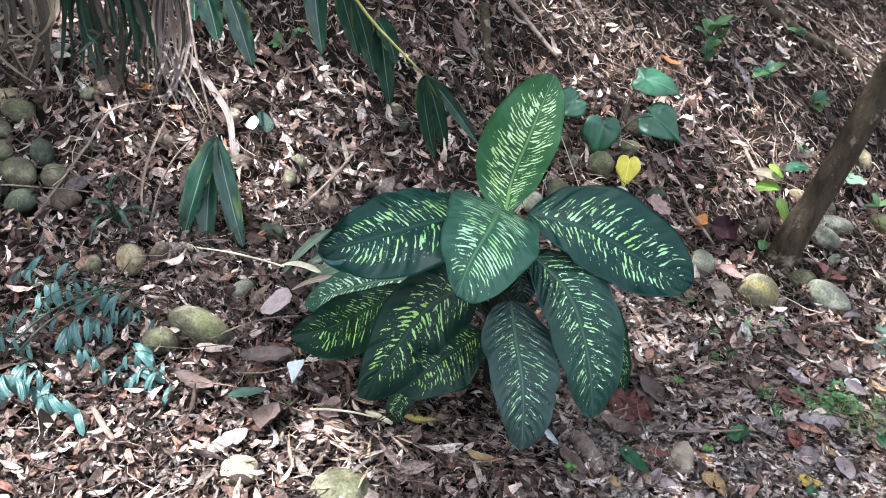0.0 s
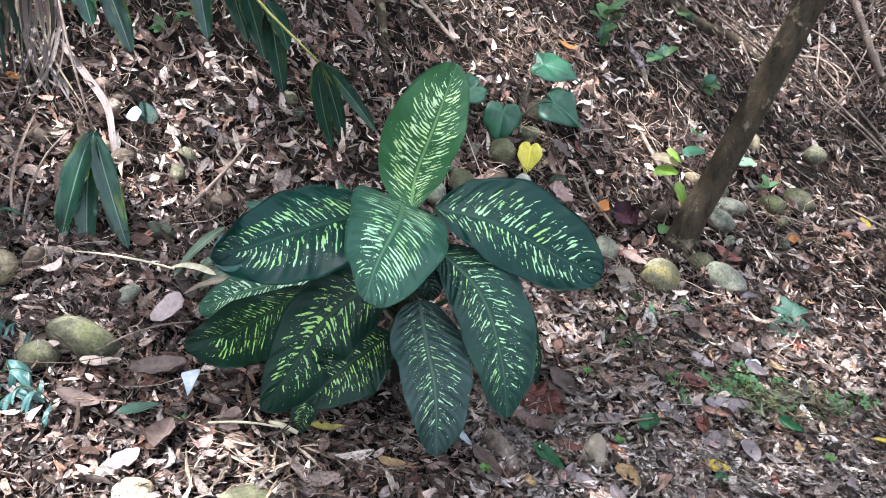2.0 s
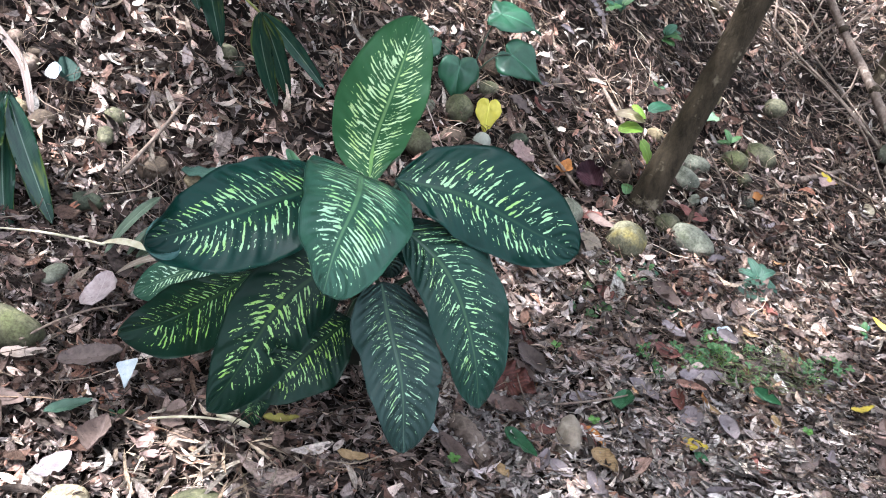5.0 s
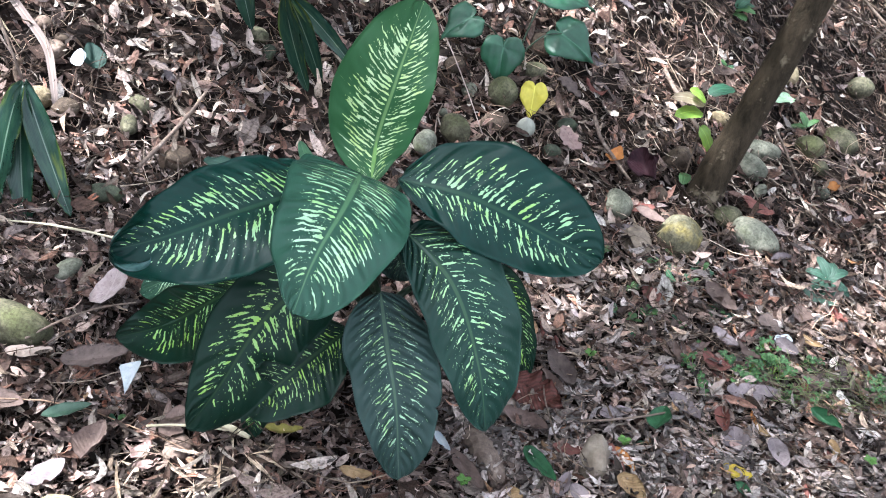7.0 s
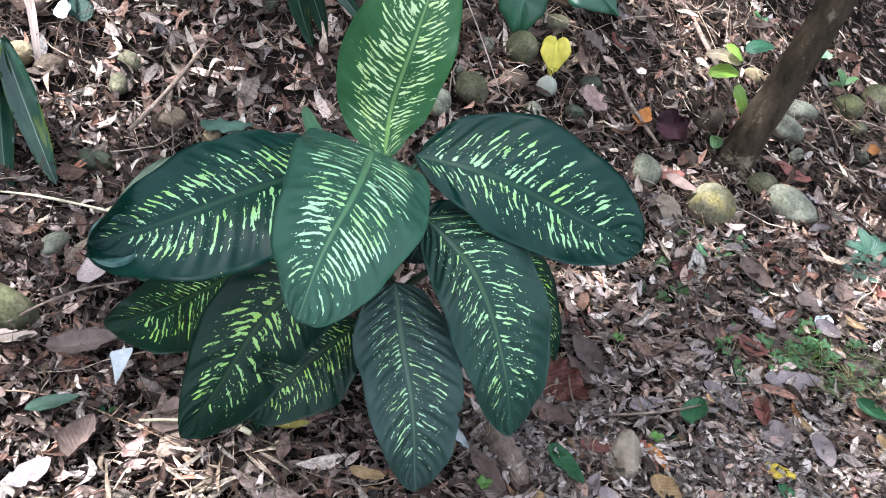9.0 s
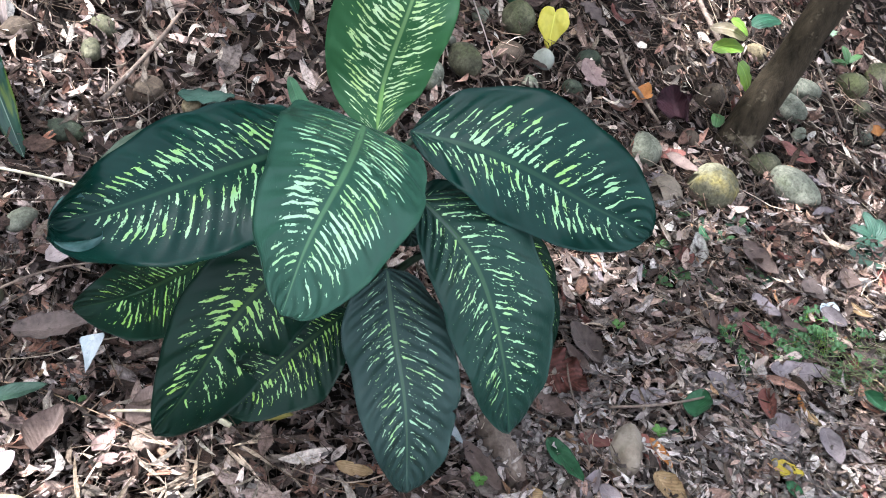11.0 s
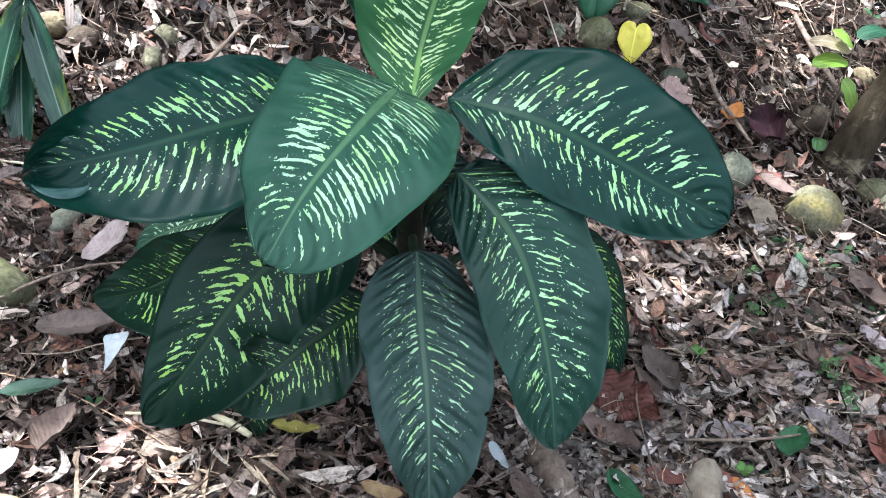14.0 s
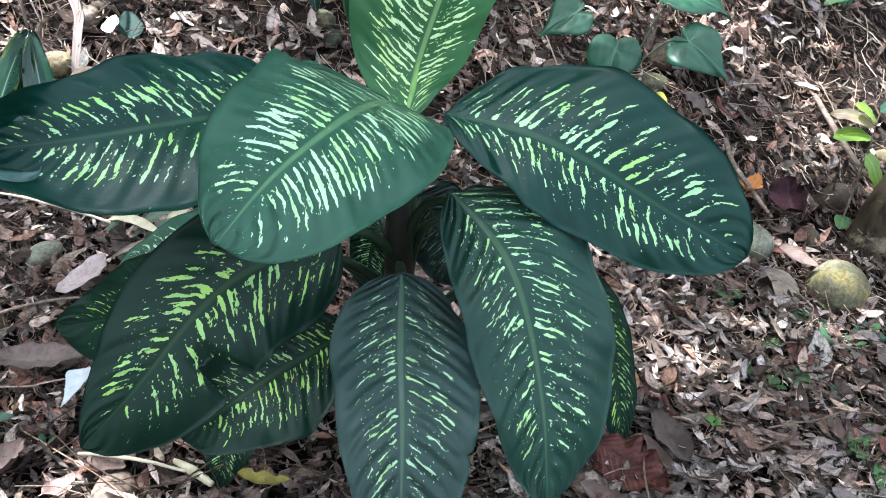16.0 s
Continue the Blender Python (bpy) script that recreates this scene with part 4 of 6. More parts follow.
# ---- the dumb-cane plant ----
def build_cane():
    plant = thing("dumb_cane", gpt(-0.02, 0.125), "large dumb cane with dark green leaves flecked pale lime", "plant")
    foot = gpt(-0.025, 0.13, -0.02)
    stem_pts = [foot, (-0.018, 0.122, 0.15), (-0.012, 0.116, 0.30), (-0.004, 0.118, 0.44)]
    child("stem", tube("stem", stem_pts, [0.019, 0.018, 0.016, 0.010], M_STEM, 12, 28, 0.03), plant, "thick ringed brown-green stem")
    child("stem", tube("stem", [gpt(-0.085, 0.10, -0.02), (-0.078, 0.095, 0.07), (-0.05, 0.11, 0.17), (-0.02, 0.12, 0.24)], [0.011, 0.010, 0.010, 0.008], M_STEM, 10, 20, 0.05), plant, "old brown side cane leaning out of the litter")

    def cane_leaf(pts, normal, wpos, wneg, mat, joint, label="", bow=0.0, rib_mat=M_RIB, **kw):
        lf = child("leaf", blade("leaf", pts, normal, wpos, wneg, mat, nu=64, nv=12, thick=0.0009, **kw), plant, label)
        c, t = curve_pts(pts, 16)
        n = np.mean(normal, axis=0) if isinstance(normal, list) else np.array(normal)
        n = n / np.linalg.norm(n)
        rib = [c[k] - n * r for k, r in ((0, 0.0052), (4, 0.0047), (8, 0.0040), (12, 0.0031), (15, 0.0020))]
        child("midrib", tube("midrib", rib, [0.0042, 0.0036, 0.0028, 0.0018, 0.0008], rib_mat, 8, 20), lf, "raised green midrib")
        b = Vector(rib[0])
        j = Vector(joint) - Vector((0, 0, 0.05))
        mid = j.lerp(b, 0.42) + Vector((0, 0, 0.028)) + bow * (b - j).normalized()
        child("petiole", tube("petiole", [j, mid, b + (Vector(c[1]) - Vector(c[0])) * 0.5], [0.0072, 0.0050, 0.0038], M_PETIOLE, 10, 16), lf, "fleshy green leaf stalk")
        return lf

    def curled_edge(lf, sgn, u0, v0, width):
        """A pale strip raised along the margin near a curled tip, for its sky sheen."""
        grid = np.array([tuple(v.co) for v in lf.data.vertices])[:65 * 25].reshape(65, 25, 3)

        def on(u, v):
            i, j = u * 64, 12 + 12 * v
            i0, j0 = min(int(i), 63), min(int(j), 23)
            fi, fj = i - i0, j - j0
            return (grid[i0, j0] * (1 - fj) + grid[i0, j0 + 1] * fj) * (1 - fi) + (grid[i0 + 1, j0] * (1 - fj) + grid[i0 + 1, j0 + 1] * fj) * fi

        verts, uv, n, m = [], [], 22, 6
        for k in range(n + 1):
            s = k / n
            u, v = u0 + (0.985 - u0) * s, v0 + (0.90 - v0) * s ** 0.5
            half = width * math.sin(math.pi * min(0.985, max(0.015, s))) ** 0.6
            for j in range(m + 1):
                q = 2 * j / m - 1
                w = min(0.99, max(0.0, v + q * half))
                p = on(u, sgn * w)
                verts.append((p[0], p[1], p[2] + 0.0012 + 0.0055 * (1 - q * q) * half / width))
                uv.append((s, 0.5 + 0.4 * q))
        faces = [(k * (m + 1) + j, k * (m + 1) + j + 1, (k + 1) * (m + 1) + j + 1, (k + 1) * (m + 1) + j) for k in range(n) for j in range(m)]
        me = mesh_of("curled_edge", verts, faces, M_EDGE_SHEEN, uv)
        child("curled_edge", me, lf, "raised pale strip for the sheen on the curled edge")

    cane_leaf([(-0.001, 0.161, 0.460), (0.002, 0.190, 0.479), (0.039, 0.241, 0.580), (0.078, 0.305, 0.661)], [(-0.047, -0.701, 0.712), (0.292, -0.854, 0.430)], 0.0493, 0.0817, M_CANE_NEW, (-0.004, 0.12, 0.40), "young upright leaf, bright green with dense pale flecks", prof=[(0.535, 2.304, 1.773, 1.713), (0.490, 1.642, 2.034, 1.760)], fold=(0.500, 0.469), droop=(0.021, 0.035), wave=0.05, seed=1, rib_mat=M_RIB_NEW)
    cane_leaf([(-0.013, 0.146, 0.491), (-0.024, 0.033, 0.544), (-0.056, -0.085, 0.562), (-0.069, -0.151, 0.564)], [(0.261, -0.130, 0.956), (0.727, 0.244, 0.641)], 0.0826, 0.0859, M_CANE_MID, (-0.004, 0.12, 0.42), "broad mid-green leaf arching forward, densely flecked", prof=[(0.248, 5.428, 1.736, 1.798), (0.421, 3.682, 1.651, 2.017)], fold=(0.196, 0.201), droop=(0.155, 0.158), wave=0.04, seed=2)
    cane_leaf([(0.038, 0.152, 0.475), (0.132, 0.119, 0.472), (0.254, 0.083, 0.419), (0.322, 0.069, 0.385)], [(0.038, -0.316, 0.948), (-0.204, -0.766, 0.609)], 0.0653, 0.0899, M_CANE, (0.0, 0.122, 0.40), "dark green leaf spreading outwards", prof=[(0.360, 1.050, 2.999, 1.581), (0.402, 1.890, 2.314, 1.707)], fold=(0.199, 0.197), droop=(0.201, 0.203), wave=0.06, seed=3)
    rolled = cane_leaf([(-0.051, 0.101, 0.515), (-0.140, 0.048, 0.530), (-0.268, -0.031, 0.548), (-0.295, -0.041, 0.550)], [(0.048, 0.220, 0.974), (0.471, -0.727, 0.500)], 0.0779, 0.0913, M_CANE, (-0.008, 0.12, 0.40), "dark green leaf with a rolled tip", prof=[(0.228, 3.952, 1.50, 1.828), (0.374, 2.400, 1.60, 1.570)], fold=(0.253, 0.314), droop=(0.171, 0.144), roll=0.40, wave=0.05, seed=4)
    curled_edge(rolled, 1, 0.87, 0.42, 0.12)
    curled_edge(rolled, -1, 0.85, 0.40, 0.10)
    cane_leaf([(0.050, 0.092, 0.427), (0.107, 0.018, 0.410), (0.143, -0.071, 0.334), (0.153, -0.121, 0.255)], [(0.355, -0.613, 0.706), (0.356, -0.583, 0.730)], 0.0547, 0.0865, M_CANE_FINE, (-0.006, 0.118, 0.36), "dark green drooping leaf", prof=[(0.372, 1.593, 2.067, 1.729), (0.343, 3.400, 2.379, 1.772)], fold=(0.098, 0.069), droop=(0.234, 0.244), wave=0.05, seed=5, rib_mat=M_RIB_PALE)
    cane_leaf([(0.011, 0.022, 0.386), (0.021, -0.057, 0.367), (0.032, -0.126, 0.348), (0.034, -0.194, 0.262)], [(0.357, -0.409, 0.839), (0.155, -0.469, 0.870)], 0.0593, 0.0671, M_CANE_DULL, (-0.010, 0.116, 0.31), "dull blue-green drooping leaf with fine flecks and a small hole", prof=[(0.338, 2.078, 1.444, 1.838), (0.455, 3.237, 1.439, 2.039)], fold=(0.237, 0.203), droop=(0.195, 0.212), wave=0.07, bite=[(0.66, 0.012, 0.10, -1)], seed=6, rib_mat=M_RIB_PALE)
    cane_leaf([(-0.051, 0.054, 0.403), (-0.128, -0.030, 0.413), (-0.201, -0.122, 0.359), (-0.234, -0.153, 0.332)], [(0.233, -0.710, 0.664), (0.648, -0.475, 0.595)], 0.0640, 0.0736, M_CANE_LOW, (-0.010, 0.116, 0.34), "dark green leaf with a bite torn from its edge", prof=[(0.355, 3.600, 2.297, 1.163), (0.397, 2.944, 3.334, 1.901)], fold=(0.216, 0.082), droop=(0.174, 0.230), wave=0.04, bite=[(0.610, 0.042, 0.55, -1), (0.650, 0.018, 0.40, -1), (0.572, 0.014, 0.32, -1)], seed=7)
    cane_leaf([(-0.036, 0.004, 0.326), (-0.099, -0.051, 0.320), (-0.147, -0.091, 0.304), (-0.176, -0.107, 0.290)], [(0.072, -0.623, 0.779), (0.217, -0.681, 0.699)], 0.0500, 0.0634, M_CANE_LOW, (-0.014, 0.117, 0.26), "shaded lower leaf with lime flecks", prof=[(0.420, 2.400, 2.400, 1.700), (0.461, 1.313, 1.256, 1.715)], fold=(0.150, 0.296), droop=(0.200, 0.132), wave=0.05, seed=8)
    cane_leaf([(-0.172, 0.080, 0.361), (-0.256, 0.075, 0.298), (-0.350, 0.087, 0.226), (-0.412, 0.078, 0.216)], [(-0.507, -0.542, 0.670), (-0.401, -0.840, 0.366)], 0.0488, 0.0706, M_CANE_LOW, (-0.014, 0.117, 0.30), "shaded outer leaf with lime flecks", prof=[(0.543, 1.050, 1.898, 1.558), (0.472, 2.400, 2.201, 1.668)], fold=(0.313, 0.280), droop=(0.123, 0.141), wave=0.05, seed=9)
    cane_leaf([(-0.13, 0.15, 0.31), (-0.21, 0.168, 0.290), (-0.31, 0.19, 0.24), (-0.415, 0.21, 0.168)], (-0.30, -0.45, 0.84), 0.05, 0.05, M_CANE_LIT, (-0.015, 0.12, 0.25), "densely flecked leaf tucked behind the others, coloured paler for bright light", fold=0.15, droop=0.2, wave=0.05, seed=10)
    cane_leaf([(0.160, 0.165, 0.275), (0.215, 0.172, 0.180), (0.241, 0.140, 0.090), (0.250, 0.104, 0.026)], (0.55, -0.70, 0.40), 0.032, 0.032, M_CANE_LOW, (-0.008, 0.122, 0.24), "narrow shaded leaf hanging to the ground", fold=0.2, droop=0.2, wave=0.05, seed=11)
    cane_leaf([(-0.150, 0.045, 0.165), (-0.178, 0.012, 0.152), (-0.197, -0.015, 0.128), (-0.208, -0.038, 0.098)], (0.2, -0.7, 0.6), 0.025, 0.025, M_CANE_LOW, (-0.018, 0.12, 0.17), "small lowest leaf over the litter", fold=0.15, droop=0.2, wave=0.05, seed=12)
    cane_leaf([(0.035, 0.125, 0.375), (0.075, 0.115, 0.372), (0.115, 0.105, 0.350), (0.150, 0.10, 0.315)], (0.1, -0.5, 0.85), 0.045, 0.045, M_CANE, (-0.006, 0.12, 0.32), "small shaded inner leaf", fold=0.15, droop=0.2, wave=0.05, seed=13)
    cane_leaf([(-0.070, 0.240, 0.310), (-0.102, 0.305, 0.325), (-0.126, 0.360, 0.330), (-0.142, 0.410, 0.325)], (0.3, -0.45, 0.8), 0.013, 0.013, M_YOUNG, (-0.010, 0.122, 0.30), "small rolled pale green leaf at the back", fold=0.7, droop=0.2, wave=0.05, seed=14, rib_mat=M_RIB_NEW)
    cane_leaf([(-0.034, 0.160, 0.318), (-0.050, 0.180, 0.292), (-0.060, 0.180, 0.252), (-0.064, 0.168, 0.212)], (-0.1, -0.8, 0.5), 0.028, 0.028, M_CANE, (-0.012, 0.122, 0.25), "small flecked leaf behind the stem", fold=0.15, droop=0.2, wave=0.05, seed=15)
    cane_leaf([(0.004, 0.165, 0.365), (0.016, 0.182, 0.330), (0.030, 0.178, 0.285), (0.040, 0.165, 0.235)], (0.2, -0.8, 0.5), 0.042, 0.042, M_CANE_DULL, (-0.008, 0.122, 0.30), "dark shaded leaf behind the stem", fold=0.15, droop=0.2, wave=0.05, seed=16, rib_mat=M_RIB_PALE)


build_cane()


# ---- stones ----
def stone(x, y, w, h, tone, sink=0.3, label=None, yaw=None, slim=None, facets=0):
    rng = random.Random(int(abs(x * 7919 + y * 104729) * 100))
    bm = bmesh.new()
    bmesh.ops.create_icosphere(bm, subdivisions=3, radius=1.0)
    off = Vector((rng.uniform(-9, 9), rng.uniform(-9, 9), rng.uniform(-9, 9)))
    for v in bm.verts:
        d = v.co.normalized()
        v.co *= 1 + 0.16 * noise.noise(d * 0.9 + off) + 0.05 * noise.noise(d * 2.6 + off)
    for _ in range(facets):
        n = Vector((rng.gauss(0, 1), rng.gauss(0, 1), rng.gauss(0.3, 0.8))).normalized()
        cut = rng.uniform(0.66, 0.80)
        for v in bm.verts:
            v.co -= n * max(0.0, v.co.dot(n) - cut)
    rx, ry = w / 2, w / 2 * (slim or rng.uniform(0.68, 0.95))
    rz = max(min(h * 0.44, w * 0.40), w * 0.25)
    bmesh.ops.scale(bm, vec=(rx, ry, rz), verts=bm.verts)
    for f in bm.faces:
        f.smooth = True
    me = bpy.data.meshes.new("stone")
    bm.to_mesh(me)
    bm.free()
    me.materials.append(M_ST[tone])
    ob = new("stone", me)
    ob.matrix_world = pose(x, y - 0.008, float(gz(x, y)) + rz * (1 - 2 * sink) + 0.010, rng.uniform(-12, 12), rng.uniform(-12, 12), rng.uniform(0, 180) if yaw is None else yaw)
    words = {"olive": "mossy olive", "grey": "grey-green", "tan": "tan", "beige": "pale beige", "brown": "dark brown", "yellow": "yellow-stained", "dark": "dark green-grey", "white": "whitish", "clay": "pinkish tan", "pink": "pinkish beige"}
    return tagged(ob, label or words[tone] + " rounded river stone half sunk in leaves", "stone", "stones among the leaves")


# the heap at the edge of the ferns
stone(-1.293, 0.812, 0.052, 0.047, "tan")
stone(-1.251, 0.769, 0.095, 0.060, "olive")
stone(-1.270, 0.704, 0.062, 0.057, "olive")
stone(-1.250, 0.642, 0.070, 0.058, "olive")
stone(-1.140, 0.634, 0.080, 0.072, "dark", 0.15)
stone(-1.172, 0.565, 0.098, 0.085, "olive", 0.15, yaw=-40)
stone(-1.091, 0.572, 0.074, 0.066, "olive", 0.2)
stone(-1.236, 0.585, 0.060, 0.050, "olive")
stone(-1.215, 0.535, 0.062, 0.044, "dark")
stone(-1.147, 0.500, 0.086, 0.040, "dark")
stone(-1.055, 0.515, 0.082, 0.052, "brown")
stone(-1.051, 0.872, 0.090, 0.060, "brown", 0.45)
stone(-1.088, 0.836, 0.043, 0.040, "olive")
# along the worn strip
stone(-0.848, 0.366, 0.080, 0.074, "tan")
stone(-0.924, 0.337, 0.052, 0.050, "olive")
stone(-0.792, 0.397, 0.058, 0.055, "brown")
stone(-0.758, 0.919, 0.042, 0.038, "pink")
stone(-0.724, 0.857, 0.050, 0.045, "pink")
stone(-0.717, 0.889, 0.034, 0.030, "brown")
stone(-0.678, 0.714, 0.055, 0.048, "brown")
stone(-0.733, 0.728, 0.062, 0.056, "tan", 0.25)
stone(-0.315, -0.052, 0.056, 0.046, "pink", 0.25)
stone(-0.608, 0.497, 0.024, 0.022, "pink")
stone(-0.565, 0.514, 0.078, 0.040, "dark", yaw=-14, slim=0.55)
stone(-0.536, 0.748, 0.054, 0.050, "olive", 0.2, yaw=-40, slim=0.72)
stone(-0.550, 0.694, 0.052, 0.042, "olive", 0.25)
stone(-0.446, 0.628, 0.068, 0.046, "brown", 0.35)
stone(-0.366, 0.603, 0.040, 0.042, "tan", 0.15)
stone(-0.860, 0.739, 0.064, 0.055, "brown")
stone(-0.923, 0.706, 0.046, 0.042, "brown")
stone(-0.310, 0.998, 0.050, 0.046, "olive")
stone(-0.289, 0.954, 0.046, 0.040, "dark")
stone(-0.640, 0.188, 0.150, 0.072, "olive", 0.2, "large oblong mossy stone, sunlit, lying on the litter", yaw=-20, slim=0.5)
stone(-0.710, 0.142, 0.078, 0.060, "olive", 0.25)
stone(-0.590, 0.327, 0.055, 0.038, "grey")
stone(-0.275, -0.205, 0.110, 0.070, "olive", 0.3)
stone(-0.462, -0.168, 0.066, 0.040, "beige")
# beyond and beside the plant
stone(0.520, 0.672, 0.086, 0.074, "grey", 0.2)
stone(0.646, 0.583, 0.104, 0.096, "yellow", 0.15, "round yellow-stained river stone on the litter", slim=0.98)
stone(0.846, 0.626, 0.125, 0.086, "grey", 0.2, yaw=-42, slim=0.66)
stone(0.800, 0.693, 0.068, 0.080, "olive", 0.15)
stone(0.338, -0.058, 0.076, 0.084, "clay", 0.02, "pinkish tan angular stone among dead leaves", yaw=60, slim=0.78, facets=9)
stone(0.632, 0.738, 0.052, 0.050, "brown", 0.2)
stone(0.545, 0.561, 0.096, 0.060, "clay", 0.3)
stone(0.362, 0.481, 0.066, 0.038, "brown", 0.35)
stone(0.350, 1.076, 0.082, 0.052, "olive", 0.15, yaw=-12, slim=0.6)
stone(0.392, 1.170, 0.092, 0.066, "brown", 0.15, yaw=-35, slim=0.62)
stone(0.268, 0.972, 0.082, 0.084, "olive", 0.12)
stone(0.184, 0.965, 0.046, 0.064, "grey", 0.15)
stone(0.119, 0.882, 0.026, 0.026, "grey", 0.15)
stone(0.115, 0.949, 0.026, 0.026, "pink", 0.15)
stone(0.250, 0.890, 0.070, 0.036, "brown", 0.3)
stone(0.282, 0.799, 0.050, 0.046, "grey", 0.2)
stone(0.151, 1.037, 0.056, 0.050, "brown", 0.2)
stone(0.318, 0.872, 0.050, 0.050, "white", -0.05)
stone(0.425, 0.912, 0.062, 0.046, "dark", 0.15, yaw=10, slim=0.62)
stone(0.936, 0.834, 0.041, 0.036, "grey")
stone(0.979, 0.871, 0.034, 0.030, "brown")
stone(0.948, 0.799, 0.036, 0.028, "pink", 0.35)
stone(0.380, 0.818, 0.044, 0.052, "dark", 0.12)
stone(0.143, 0.819, 0.084, 0.078, "olive", 0.12)
stone(0.074, 0.765, 0.074, 0.066, "grey", 0.15)
stone(0.717, 0.882, 0.080, 0.062, "brown", 0.2)
stone(0.922, 0.910, 0.112, 0.066, "grey", 0.2, yaw=-48, slim=0.55)
stone(0.973, 0.985, 0.115, 0.060, "grey", 0.2, yaw=-14, slim=0.5)
stone(0.976, 1.069, 0.058, 0.052, "olive")
stone(0.884, 1.084, 0.054, 0.048, "tan")
stone(1.151, 1.055, 0.080, 0.078, "olive", 0.15)
stone(1.281, 1.129, 0.105, 0.080, "olive", 0.3)
stone(1.128, 0.879, 0.042, 0.038, "grey")
stone(1.231, 0.525, 0.044, 0.042, "pink")
stone(1.637, 1.001, 0.058, 0.040, "beige")
stone(1.180, 1.365, 0.076, 0.064, "tan")
stone(1.442, 1.403, 0.090, 0.084, "olive", 0.2)
stone(1.865, 1.300, 0.080, 0.095, "grey", 0.2)
stone(1.165, 0.985, 0.050, 0.044, "olive")
stone(2.410, 2.402, 0.190, 0.150, "beige", 0.2, "pale boulder on the far bank")


# ---- fallen leaves that lie singly ----
def fallen(x, y, length, width, yaw, kind, words, curl=0.15, fold=0.2, up=0.036, tilt=0.0, prof=None, wave=0.06):
    a = radians(yaw)
    d = Vector((math.cos(a), math.sin(a), 0))
    c = gpt(x, y, up)
    p0, p2 = gpt(x - d.x * length / 2, y - d.y * length / 2, up), gpt(x + d.x * length / 2, y + d.y * length / 2, up + tilt * length)
    c.z += -curl * length * 0.5 + tilt * length * 0.5
    p0.z += curl * length * 0.4
    p2.z += curl * length * 0.4
    lo = Vector((c.x, c.y, c.z))
    rg = random.Random(int(abs(x * 3571 + y * 911) * 10))
    torn = [(rg.uniform(0.15, 0.95), rg.uniform(0.03, 0.09), rg.uniform(0.1, 0.45), rg.choice((-1, 1))) for _ in range(rg.randint(1, 4))] if wave >= 0.06 else None
    lean = rg.uniform(-0.3, 0.3)
    me = blade("fallen_leaf", [p0 - lo, c - lo, p2 - lo], (-0.1 + lean, 0.05 - lean * rg.uniform(-1, 1), 1), width / 2 * rg.uniform(0.8, 1.05), width / 2 * rg.uniform(0.8, 1.05), M_FALL[kind], nu=22, nv=5, fold=fold, droop=rg.uniform(-0.5, 0.4) if wave >= 0.06 else -0.1, wave=wave, seed=int(abs(x * 1000 + y * 77)), prof=prof or dict(peak=rg.uniform(0.35, 0.5), tip_pow=rg.uniform(1.3, 1.9), base_pow=rg.uniform(1.6, 2.4)), bite=torn, thick=0.0006)
    ob = new("fallen_leaf", me)
    ob.location = lo + Vector((0, 0, curl * length * 0.5))
    return tagged(ob, words, "leaf", "fallen leaves")


fallen(-0.412, 0.058, 0.066, 0.038, -85, "white", "bluish white petal-like scrap with a pointed tail", 0.06, 0.15, 0.050, prof=dict(peak=0.16, base_pow=6.0, tip_pow=0.85, k=1.0), wave=0.02)
fallen(-0.326, -0.019, 0.065, 0.050, 80, "brown", "pinkish brown dead leaf")
fallen(0.258, 0.066, 0.098, 0.080, -35, "russet", "crumpled russet dead leaf with deep ribs", 0.12, 0.35, 0.044, wave=0.32)
fallen(0.311, 0.132, 0.092, 0.056, 110, "umber", "broad smooth brown dead leaf", 0.08, 0.35, 0.044, wave=0.10)
fallen(0.232, 0.005, 0.085, 0.044, -30, "brown", "dark brown curled dead leaf", 0.2, 0.6)
fallen(0.394, 0.036, 0.062, 0.034, 15, "mauve", "mauve-grey dead leaf on the litter", 0.05, 0.3)
fallen(0.519, 0.056, 0.074, 0.040, -60, "mauve", "mauve-brown dead leaf on the litter", 0.15, 0.4)
fallen(0.298, -0.050, 0.055, 0.024, -10, "red", "narrow reddish dead leaf beside a stone", 0.1, 0.3)
fallen(0.372, -0.067, 0.062, 0.022, -80, "red", "russet pointed dead leaf beside a stone", 0.1, 0.3)
fallen(0.385, -0.070, 0.055, 0.022, -70, "orange", "rusty orange dead leaf beside a stone", 0.1, 0.3)
fallen(0.896, 0.736, 0.085, 0.048, -35, "red", "pinkish red dead leaf beside a stone", 0.1, 0.3)
fallen(1.163, 0.885, 0.042, 0.036, 80, "orange", "orange dead leaf by a grey stone", 0.1)
fallen(0.575, 0.655, 0.075, 0.045, 20, "red", "flat reddish leaf between stones", 0.05, 0.1, 0.034, wave=0.04)
fallen(0.580, 0.602, 0.070, 0.032, -30, "brown", "brown dead leaf leaning on a stone", 0.10, 0.4, 0.062, wave=0.05)
fallen(-0.480, 0.107, 0.105, 0.054, 15, "umber", "large brown dead leaf with torn edges", 0.08, 0.35, 0.040, wave=0.10)
fallen(-0.434, -0.058, 0.075, 0.056, 80, "brown", "dark brown dead leaf in the litter", 0.15, 0.4)
fallen(-0.489, -0.112, 0.060, 0.040, 40, "mauve", "mauve-white papery leaf in the sun", 0.08, 0.2)
fallen(-0.490, 0.258, 0.088, 0.074, 82, "spotted", "pinkish grey spotted leaf behind the plant", 0.08, 0.06, 0.050, wave=0.03)
